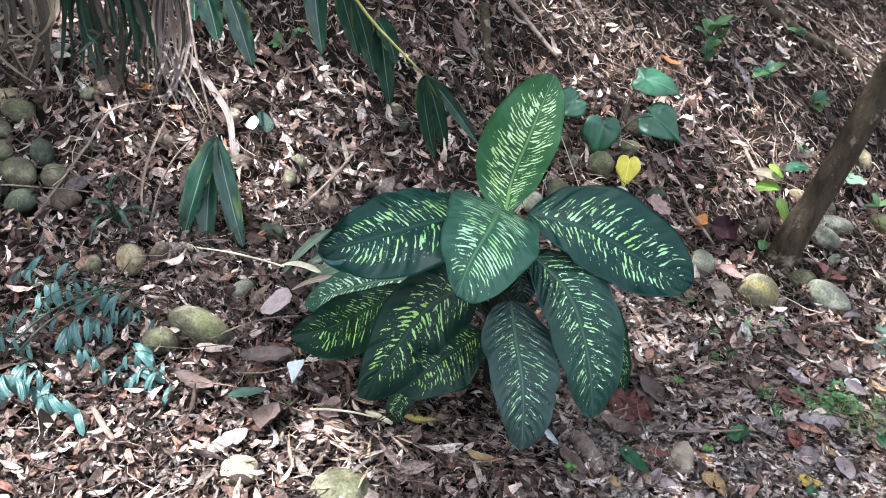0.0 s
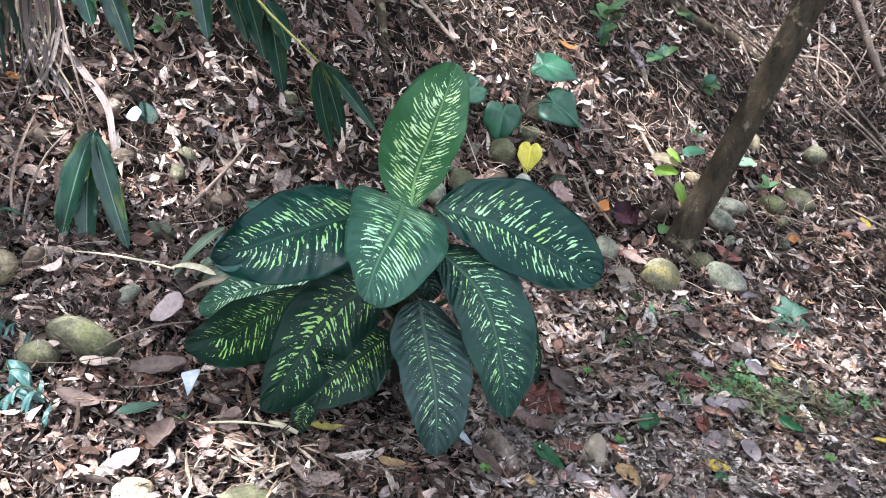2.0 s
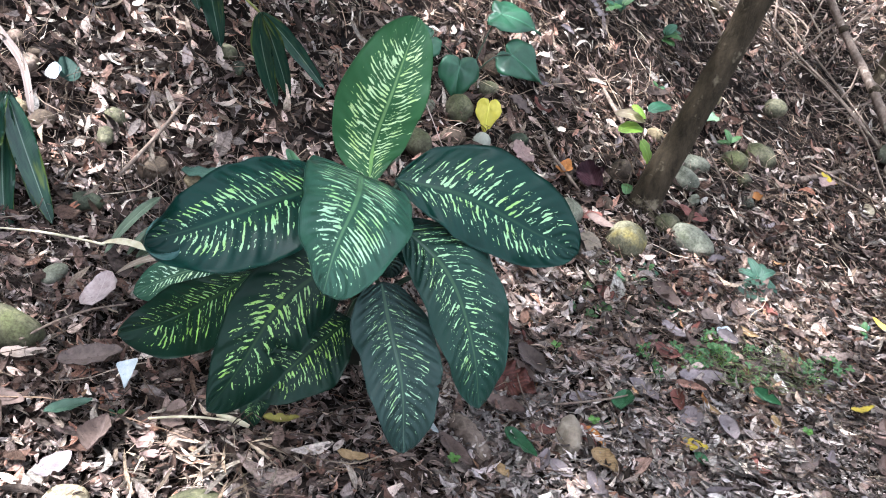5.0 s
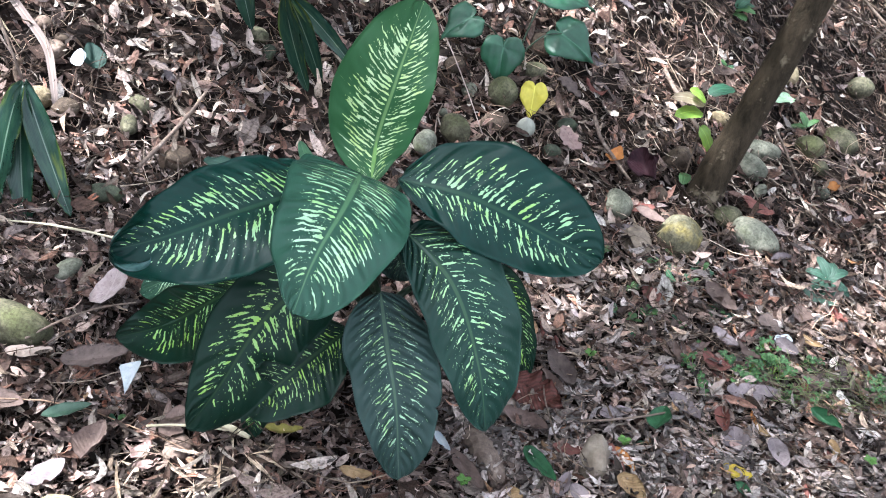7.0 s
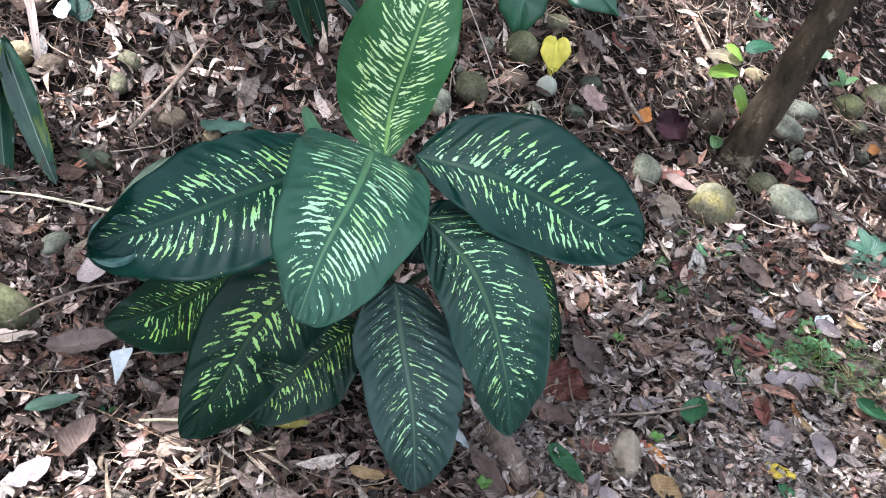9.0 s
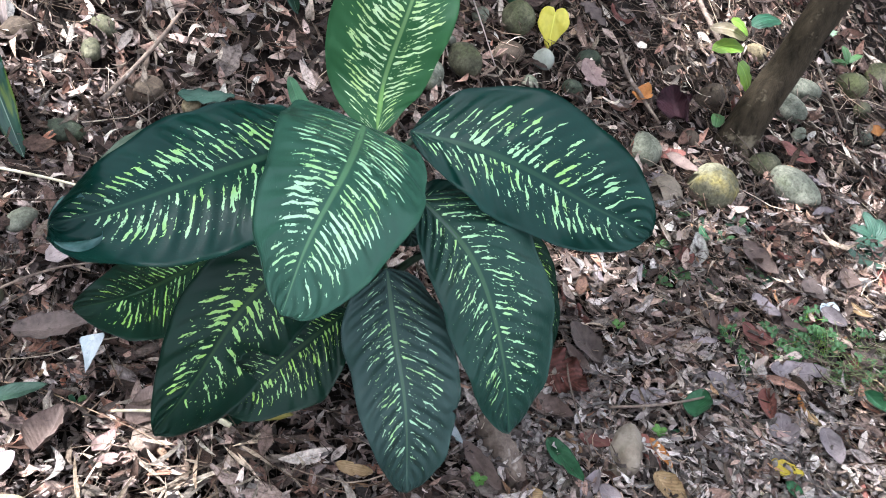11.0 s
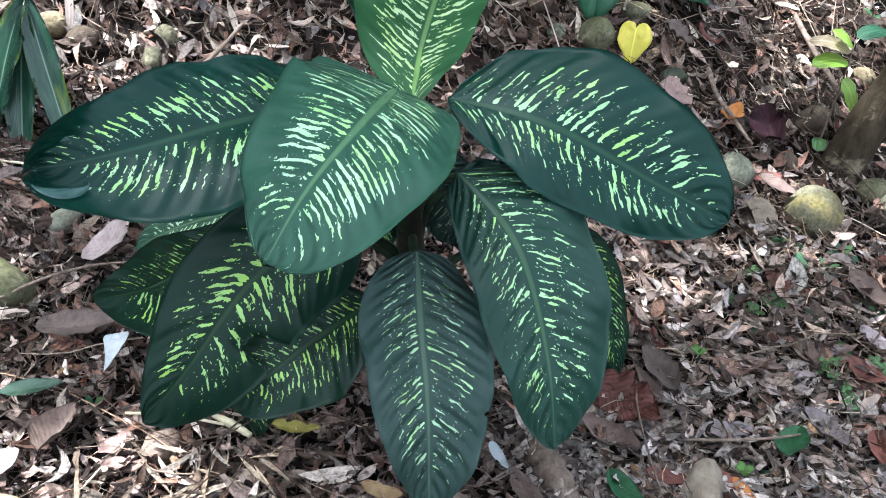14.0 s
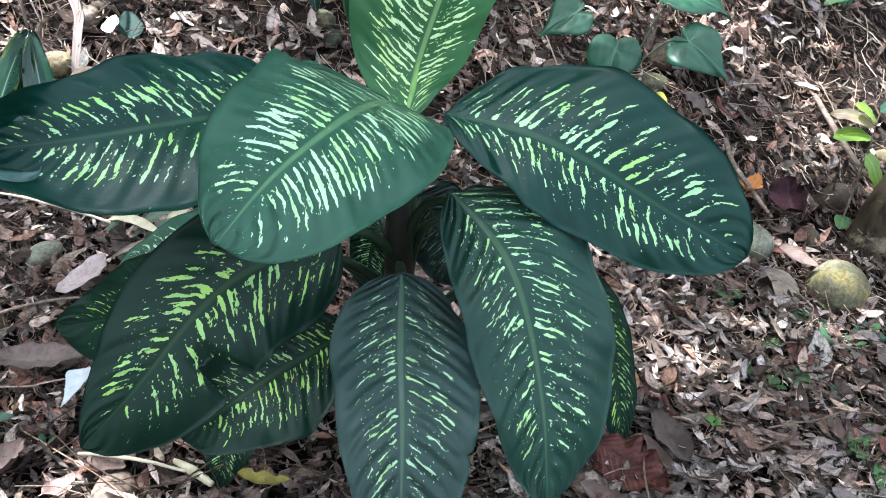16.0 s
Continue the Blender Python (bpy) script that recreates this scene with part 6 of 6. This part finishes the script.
shoot("ginger_shoot", [gpt(-0.80, 1.25), (-0.80, 1.0, 0.60), (-0.73, 0.72, 0.46), (-0.685, 0.61, 0.315)], [0.004, 0.0035, 0.003, 0.0025], [
    ((-0.69, 0.615, 0.31), (-0.728, 0.54, 0.225), (-0.768, 0.440, 0.108), 0.033, (-0.3, -0.75, 0.5)),
    ((-0.685, 0.61, 0.31), (-0.705, 0.53, 0.200), (-0.702, 0.408, 0.078), 0.028, (0.0, -0.75, 0.5)),
    ((-0.683, 0.61, 0.31), (-0.660, 0.545, 0.22), (-0.618, 0.448, 0.108), 0.025, (0.3, -0.75, 0.5)),
    ((-0.683, 0.62, 0.31), (-0.672, 0.56, 0.21), (-0.655, 0.485, 0.110), 0.017, (0.2, -0.7, 0.4)),
], "bent ginger shoot with drooping dark green lance leaves", "plant", M_GINGER, M_TWIG)
shoot("ginger_shoot", [gpt(-0.60, 1.45), (-0.52, 1.15, 0.62), (-0.36, 0.95, 0.46), (-0.215, 0.885, 0.325)], [0.006, 0.005, 0.004, 0.0025], [
    ((-0.215, 0.885, 0.325), (-0.215, 0.885, 0.22), (-0.195, 0.865, 0.082), 0.024, (-0.2, -0.9, 0.3)),
    ((-0.213, 0.885, 0.325), (-0.190, 0.89, 0.23), (-0.165, 0.885, 0.092), 0.023, (0.1, -0.9, 0.3)),
    ((-0.210, 0.885, 0.325), (-0.150, 0.905, 0.225), (-0.080, 0.905, 0.105), 0.019, (0.4, -0.8, 0.4)),
    ((-0.33, 0.985, 0.42), (-0.335, 1.01, 0.32), (-0.325, 0.985, 0.17), 0.029, (0.1, -0.9, 0.3)),
    ((-0.34, 0.97, 0.44), (-0.315, 0.985, 0.37), (-0.300, 0.985, 0.30), 0.026, (0.5, -0.7, 0.4)),
    ((-0.40, 1.00, 0.48), (-0.385, 1.02, 0.38), (-0.365, 1.00, 0.26), 0.026, (0.2, -0.8, 0.4)),
    ((-0.44, 1.03, 0.52), (-0.43, 1.04, 0.43), (-0.405, 1.02, 0.30), 0.026, (0.0, -0.8, 0.5)),
    ((-0.50, 1.05, 0.56), (-0.505, 1.03, 0.46), (-0.495, 0.98, 0.33), 0.031, (0.0, -0.7, 0.6)),
], "arching ginger shoot with yellow-green stalk and glossy lance leaves", "plant", M_GINGER, M_GINGER_STALK)
shoot("ginger_shoot", [gpt(-0.85, 1.45), (-0.82, 1.2, 0.70), (-0.74, 1.0, 0.55), (-0.68, 0.95, 0.48)], [0.006, 0.005, 0.004, 0.0025], [
    ((-0.78, 0.98, 0.56), (-0.76, 0.95, 0.48), (-0.745, 0.915, 0.40), 0.034, (0.0, -0.7, 0.6)),
    ((-0.71, 0.96, 0.52), (-0.69, 0.94, 0.44), (-0.665, 0.905, 0.335), 0.029, (0.2, -0.8, 0.4)),
    ((-0.80, 1.0, 0.58), (-0.80, 0.97, 0.51), (-0.80, 0.93, 0.45), 0.026, (-0.2, -0.7, 0.5)),
], "ginger shoot with hanging dark green leaves", "plant", M_GINGER, M_GINGER_STALK)


def fronds():
    rng = random.Random(4)
    lv = []
    for k in range(40):
        x = -1.10 + 0.0038 * k + rng.uniform(-0.02, 0.02)
        y = 0.91 + rng.uniform(-0.03, 0.06)
        end = 0.235 + rng.uniform(0, 0.27)
        lv.append(((x * 0.7 - 0.30, y + 0.02, 0.62), (x + rng.uniform(-0.02, 0.02), y, 0.46), (x + rng.uniform(-0.05, 0.05), y - 0.05, end), rng.uniform(0.004, 0.010), (rng.uniform(-0.7, 0.7), -0.9, 0.3), rng.choice([M_GINGER_SHADED, M_GINGER_SHADED, M_GINGER_SHADED, M_FROND_DARK])))
    shoot("ginger_shoot", [gpt(-1.0, 1.35), (-1.0, 1.1, 0.66), (-1.0, 0.95, 0.62)], [0.008, 0.006, 0.004], lv, "tuft of narrow dark green blades hanging down", "plant", M_GINGER_SHADED, M_GINGER_STALK)
    lv = []
    for k in range(32):
        x = -1.36 + 0.0066 * k + rng.uniform(-0.02, 0.02)
        y = 0.90 + rng.uniform(-0.04, 0.05)
        end = 0.24 + rng.uniform(0, 0.24)
        sway = rng.uniform(-0.05, 0.05)
        lv.append(((x * 0.7 - 0.36, y + 0.03, 0.60), (x - sway, y - 0.02, 0.52 - rng.uniform(0, 0.06)), (x + sway * 1.3, y - 0.05, end), rng.uniform(0.003, 0.009), (rng.uniform(-0.8, 0.8), -0.9, 0.3), rng.choice([M_FROND, M_FROND, M_DRYBLADE, M_FROND_DARK])))
    shoot("dry_frond", [gpt(-1.25, 1.35), (-1.24, 1.1, 0.66), (-1.22, 0.95, 0.62)], [0.007, 0.005, 0.004], lv, "withered tan frond hanging in strips", "frond", M_FROND, M_FROND)
    lv = []
    for k in range(22):
        x = -0.930 + 0.0041 * k + rng.uniform(-0.02, 0.02)
        lv.append(((x * 0.6 - 0.34, 1.0, 0.55), (x + rng.uniform(-0.03, 0.03), 0.95, 0.38), (x + rng.uniform(-0.08, 0.08), 0.84 + rng.uniform(-0.05, 0.04), 0.22 + rng.uniform(0, 0.06)), rng.uniform(0.002, 0.0055), (rng.uniform(-0.5, 0.5), -0.9, 0.3), rng.choice([M_DRYSTALK, M_DRYSTALK, M_FROND, M_FROND_DARK])))
    shoot("dry_frond", [gpt(-0.88, 1.4), (-0.86, 1.15, 0.62), (-0.84, 1.0, 0.53)], [0.005, 0.004, 0.003], lv, "bundle of thin dry straw-coloured stalks", "frond", M_FROND, M_FROND)
    tuft = gpt(-0.915, 0.47)
    lv = []
    for k, (dx, dy, h) in enumerate([(-0.05, -0.02, 0.08), (0.05, -0.05, 0.07), (0.02, 0.03, 0.12), (-0.02, -0.08, 0.06), (0.07, 0.01, 0.05)]):
        lv.append((tuft, tuft + Vector((dx * 0.5, dy * 0.5, h)), tuft + Vector((dx * 1.3, dy * 1.3, h * 0.5)), 0.007, (dx, dy, 0.1)))
    shoot("grass_tuft", [tuft - Vector((0, 0, 0.01)), tuft + Vector((0, 0, 0.03))], [0.004, 0.003], lv, "tuft of dark green grass blades", "grass", M_GINGER, M_GINGER_STALK)


fronds()


# ---- blue-green pinnate sprays ----
LEAFLET = blade("leaflet", [(0, 0, 0), (0.022, 0, 0.005), (0.048, 0, -0.006)], (0, 0, 1), 0.0056, 0.0056, M_FERN, nu=7, nv=2, fold=0.15, droop=0.25, prof=dict(peak=0.55, tip_pow=3.2))


def spray(x, y, yaw, n, fall, up=0.045, length=0.10):
    """A thin stalk with pairs of leaflets that hang one way."""
    rng = random.Random(int(abs(x * 1000 + y * 31)))
    a = radians(yaw)
    d = Vector((math.cos(a), math.sin(a), 0))
    size, lean = rng.choice([0.6, 0.75, 0.95, 1.25]), rng.uniform(-25, 40)
    at = gpt(x, y)
    p = thing("fern_spray", at, "low spray of small blue-green leaflets on a thin stalk", "fern", "sprays at the edge")
    tip = Vector((x, y, 0)) + d * length
    end = gpt(tip.x, tip.y, up * 0.9)
    mid = (at + end) / 2 + Vector((0, 0, up))
    child("stalk", tube("stalk", [at, mid, end], [0.0016, 0.0013, 0.0008], M_PETIOLE, 5, 12), p)
    c, t = curve_pts([at, mid, end], n + 2)
    for k in range(1, n + 2):
        for s in (-1, 1):
            if rng.random() < 0.12:
                continue
            lf = piece("leaflet", LEAFLET, p)
            sc = size * rng.uniform(0.75, 1.1)
            lf.matrix_local = Matrix.Translation(Vector(c[k]) - at) @ pose(0, 0, 0, 0, 0, fall + lean + s * rng.uniform(2, 15)) @ pose(0, 0, 0, rng.uniform(-35, 35), rng.uniform(0, 38), 0) @ Matrix.Diagonal((sc, sc, sc, 1))


spray(-0.915, 0.118, 20, 5, -80)
spray(-0.835, 0.180, 0, 4, -90)
spray(-0.775, 0.060, 0, 4, -92)
spray(-0.732, 0.038, -20, 3, -95)
spray(-0.960, 0.235, 0, 5, -75)
spray(-1.010, 0.230, 0, 4, -110)
spray(-0.965, 0.020, -20, 4, -95)
spray(-0.890, -0.060, -10, 4, -40)
spray(-1.030, 0.135, 10, 4, -100)
spray(-0.930, 0.300, 180, 4, -120)
spray(-0.760, 0.120, -60, 3, -60)
spray(-1.060, 0.060, 10, 5, -80)
spray(-1.000, -0.030, 0, 4, -70)
spray(-1.080, 0.260, -10, 5, -95)
spray(-0.870, 0.080, -30, 4, -85)
spray(-0.990, 0.170, 30, 4, -60)
spray(-0.880, 0.240, -20, 3, -100)


# ---- sticks ----
BRANCH = [gpt(x, y, 0.025) for x, y in ((0.80, 2.085), (0.91, 2.021), (1.013, 1.962), (1.096, 1.921), (1.253, 1.938), (1.40, 1.85))]
def stick(name, pts, radii, label, category="stick", mat=None, rough=0.05):
    ob = new(name, tube(name, [Vector(p) for p in pts], radii, mat or M_TWIG, 10, 30, rough, int(abs(pts[0][0] * 100))))
    return tagged(ob, label, category)


stick("fallen_branch", BRANCH, [0.022, 0.025, 0.024, 0.024, 0.022, 0.018], "grey-brown fallen branch lying across the bank", "branch", M_BARK)
stick("root", [gpt(-0.08, 1.44, 0.02), gpt(-0.07, 1.34, 0.03), gpt(-0.055, 1.18, 0.015)], [0.016, 0.015, 0.010], "exposed brown root on the bank", "root", M_BARK)
stick("twig", [gpt(-0.04, 1.50, 0.05), gpt(0.05, 1.42, 0.045), gpt(0.15, 1.33, 0.035)], [0.010, 0.008, 0.006], "dark crooked twig on the bank", "twig")
stick("twig", [gpt(0.499, 0.930, 0.05), gpt(0.507, 0.845, 0.055), gpt(0.528, 0.788, 0.058), gpt(0.562, 0.732, 0.045)], [0.005, 0.0048, 0.0045, 0.0035], "curved pale twig on the litter", "twig")
stick("twig", [gpt(0.735, 1.18, 0.045), gpt(0.765, 1.06, 0.05), gpt(0.80, 0.96, 0.045)], [0.006, 0.006, 0.005], "short straight brown twig on the bank", "twig")
stick("straw", [gpt(-0.705, 0.398, 0.045), gpt(-0.60, 0.384, 0.055), gpt(-0.49, 0.369, 0.050)], [0.0016, 0.0024, 0.0022], "long pale yellow-green straw stalk", "straw", M_PALESTRAW)
stick("stick", [gpt(-0.258, -0.020, 0.040), gpt(-0.232, -0.033, 0.044), gpt(-0.205, -0.047, 0.042)], [0.0032, 0.0055, 0.0036], "short whitish piece of peeled stick", "stick", M_PALESTRAW)
stick("straw", [gpt(-0.365, -0.028, 0.040), gpt(-0.30, -0.031, 0.048), gpt(-0.240, -0.034, 0.042)], [0.0020, 0.0022, 0.0018], "long pale dry stalk under the leaf tips", "straw", M_PALESTRAW)
stick("twig", [gpt(0.324, 0.005, 0.048), gpt(0.41, 0.012, 0.056), gpt(0.496, 0.038, 0.05)], [0.0022, 0.002, 0.0015], "thin grey twig over the dead leaves", "twig")
stick("twig", [gpt(-0.60, 0.138, 0.045), gpt(-0.52, 0.19, 0.055), gpt(-0.44, 0.226, 0.05)], [0.0022, 0.002, 0.0015], "thin brown twig beside the oblong stone", "twig")
stick("twig", [gpt(-0.400, 0.770, 0.055), gpt(-0.440, 0.684, 0.05), gpt(-0.505, 0.560, 0.045)], [0.0035, 0.0040, 0.0045], "forked brown twig on the worn strip", "twig")
stick("twig", [gpt(0.116, 1.092, 0.075), gpt(0.163, 0.954, 0.070), gpt(0.210, 0.810, 0.035)], [0.0013, 0.0015, 0.0011], "long straight pale twig lying over the stones", "twig", M_DRYSTALK)
stick("twig", [gpt(0.072, 0.821, 0.05), gpt(0.092, 0.848, 0.055), gpt(0.114, 0.870, 0.050)], [0.0015, 0.0017, 0.0012], "short pale twig between the stones", "twig")
stick("twig", [gpt(0.097, 0.770, 0.05), gpt(0.104, 0.820, 0.055), gpt(0.118, 0.872, 0.048)], [0.0015, 0.0017, 0.0012], "short pale twig between the stones", "twig")
stick("twig", [gpt(1.010, 1.015, 0.09), gpt(1.03, 0.93, 0.07), gpt(1.048, 0.850, 0.045)], [0.003, 0.003, 0.0025], "pale thin twig leaning on the stones", "twig")
stick("twig", [gpt(0.275, 0.10, 0.05), gpt(0.272, 0.02, 0.056), gpt(0.285, -0.09, 0.046)], [0.0014, 0.0014, 0.001], "thin arched stalk over the russet leaf", "twig")
stick("twig", [gpt(1.664, 1.939, 0.10), gpt(1.78, 1.606, 0.07), gpt(1.842, 1.304, 0.05)], [0.0035, 0.004, 0.004], "thin grey twig across the far slope", "twig")
stick("root", [gpt(0.125, 0.00, 0.01), gpt(0.155, -0.052, 0.03), gpt(0.185, -0.115, 0.012)], [0.015, 0.021, 0.017], "weathered brown piece of wood in the litter", "root", M_TWIG)
tagged(new("dry_strap", blade("dry_strap", [gpt(-0.915, 0.809, 0.06), gpt(-0.998, 0.768, 0.055), gpt(-1.032, 0.653, 0.05), gpt(-1.083, 0.416, 0.045)], (0.2, -0.3, 1), 0.0036, 0.0036, M_TWIG, nu=24, nv=3, fold=0.4, droop=0.0, wave=0.15, thick=0.0008)), "long bent dry strip on the litter", "leaf")
tagged(new("dry_strap", blade("dry_strap", [gpt(-0.868, 0.76, 0.06), gpt(-0.875, 0.591, 0.055), gpt(-0.841, 0.446, 0.045)], (0.2, -0.3, 1), 0.0036, 0.0036, M_TWIG, nu=24, nv=3, fold=0.4, droop=0.0, wave=0.15, thick=0.0008)), "flat dry strip on the litter", "leaf")
stick("twig", [gpt(-0.760, -0.075, 0.04), gpt(-0.725, -0.115, 0.05), gpt(-0.690, -0.150, 0.045)], [0.005, 0.006, 0.005], "short crooked grey twig", "twig")
stick("straw", [gpt(-0.961, 0.038, 0.05), gpt(-0.882, 0.149, 0.08), gpt(-0.783, 0.262, 0.05)], [0.0022, 0.002, 0.0015], "thin dark green stem among the sprays", "stem", M_PETIOLE)
stick("straw", [gpt(-0.985, 0.055, 0.05), gpt(-0.90, 0.165, 0.075), gpt(-0.80, 0.275, 0.05)], [0.0022, 0.002, 0.0015], "thin dark green stem among the sprays", "stem", M_PETIOLE)
stick("straw", [gpt(-1.35, 0.52, 0.03), gpt(-1.16, 0.515, 0.04), gpt(-0.95, 0.545, 0.02)], [0.0026, 0.0022, 0.0015], "long pale dry straw across the stones", "straw", M_TWIG)
stick("straw", [gpt(-0.99, 0.52, 0.02), gpt(-0.90, 0.66, 0.03), gpt(-0.78, 0.80, 0.02)], [0.0026, 0.002, 0.0015], "long dry straw stalk on the litter", "straw", M_TWIG)
stick("straw", [gpt(-0.84, 0.45, 0.01), gpt(-0.83, 0.60, 0.05), gpt(-0.79, 0.72, 0.06)], [0.003, 0.0026, 0.002], "upright dry stalk among the straw", "straw", M_TWIG)
dead = stick("dead_stem", [(1.70, 2.13, 0.04), (1.735, 2.005, -0.049), (1.789, 1.796, -0.20), (1.822, 1.50, -0.296), (1.875, 1.236, -0.428), gpt(1.916, 1.15, 0.0), gpt(1.98, 1.02, -0.02)], [0.012, 0.013, 0.014, 0.016, 0.018, 0.018, 0.017], "grey leaning dead stem", "stem")
for at, r in (((1.797, 1.72, -0.225), 0.0178), ((1.829, 1.46, -0.309), 0.0192), ((1.866, 1.28, -0.406), 0.0215)):
    knot = Vector(at)
    child("node", tube("node", [knot + Vector((-0.004, 0.010, 0.006)), knot, knot + Vector((0.004, -0.010, -0.006))], [r * 0.8, r, r * 0.8], M_BARK, 10, 8, 0.05), dead, "ringed knot")
stick("twig", [gpt(1.566, 1.853, 0.09), gpt(1.627, 1.665, 0.11), gpt(1.712, 1.532, 0.11), gpt(1.787, 1.373, 0.08), gpt(1.869, 1.282, 0.02)], [0.0045, 0.005, 0.0055, 0.006, 0.006], "long pale bent twig propped against the dead stem", "twig")
stick("twig", [gpt(1.73, 1.56, 0.06), gpt(1.75, 1.50, 0.10), gpt(1.80, 1.55, 0.19)], [0.003, 0.004, 0.003], "forked grey side twig", "twig")
stick("stick", [gpt(1.359, 1.035, 0.024), gpt(1.50, 1.10, 0.032), gpt(1.635, 1.187, 0.022)], [0.009, 0.011, 0.008], "short grey-brown stick lying on the litter", "stick")
fallen(1.488, 1.040, 0.090, 0.060, 40, "pink", "pinkish brown dead leaf beside a stick", 0.1, 0.3, 0.044)
fallen(1.510, 1.065, 0.060, 0.020, -50, "yellow", "narrow yellow leaf beside a stick", 0.1, 0.3, 0.052)
stick("dead_stem", [gpt(1.988, 1.655, -0.02), gpt(2.05, 1.73, 0.12), gpt(2.16, 1.86, 0.36), gpt(2.24, 1.93, 0.60)], [0.030, 0.027, 0.023, 0.020], "mossy brown stem on the slope", "stem", M_BARK)


def brushwood():
    rng = random.Random(12)
    groups = []
    for k in range(70):
        x, y = rng.uniform(1.3, 2.7), rng.uniform(1.0, 3.0)
        a = gpt(x, y, rng.uniform(0.0, 0.06))
        ln, az = rng.uniform(0.25, 0.8), rng.uniform(0, 6.283)
        b = a + Vector((math.cos(az) * ln, math.sin(az) * ln, 0))
        b.z = float(gz(b.x, b.y)) + rng.uniform(0.01, 0.22)
        m = (a + b) / 2 + Vector((rng.uniform(-0.06, 0.06), rng.uniform(-0.06, 0.06), rng.uniform(0, 0.08)))
        r = rng.uniform(0.0018, 0.006)
        groups.append(tube("brushwood", [a, m, b], [r, r * 0.8, r * 0.5], M_TWIG, 6, 12))
    bm = bmesh.new()
    for me in groups:
        bm.from_mesh(me)
        bpy.data.meshes.remove(me)
    me = bpy.data.meshes.new("brushwood")
    bm.to_mesh(me)
    bm.free()
    me.materials.append(M_TWIG)
    tagged(new("brushwood", me), "tangle of thin grey dead twigs on the far slope", "twigs", kind="stuff")


brushwood()

# grey-green and dry straps fanning out behind the plant
for i, (p, q, hw, mat, words) in enumerate([
        ((-0.497, 0.343), (-0.406, 0.478), 0.0105, M_STRAP, "long grey-green strap leaf"),
        ((-0.456, 0.345), (-0.385, 0.405), 0.0100, M_STRAP, "grey-green strap leaf"),
        ((-0.440, 0.338), (-0.365, 0.362), 0.0105, M_STRAP, "grey-green strap leaf"),
        ((-0.506, 0.371), (-0.404, 0.332), 0.0075, M_PALESTRAW, "whitish dry strap leaf"),
        ((-0.414, 0.330), (-0.385, 0.390), 0.0080, M_PALESTRAW, "short whitish strap leaf"),
        ((-0.440, 0.310), (-0.350, 0.350), 0.0100, M_STRAP, "pale green strap leaf"),
        ((-0.470, 0.296), (-0.355, 0.325), 0.0070, M_DRYSTRAW, "pale dry strap leaf")]):
    p0, p1 = gpt(p[0], p[1], 0.055), gpt(q[0], q[1], 0.085)
    ob = new("strap_leaf", blade("strap_leaf", [p0, (p0 + p1) / 2 + Vector((0, 0, 0.012)), p1], (0.1, -0.3, 1), hw, hw, mat, nu=16, nv=3, fold=0.35, droop=0.0, wave=0.08, seed=i, thick=0.0006, prof=dict(peak=0.6, base_pow=1.4)))
    tagged(ob, words + " lying behind the plant", "leaf", "straps behind the plant")
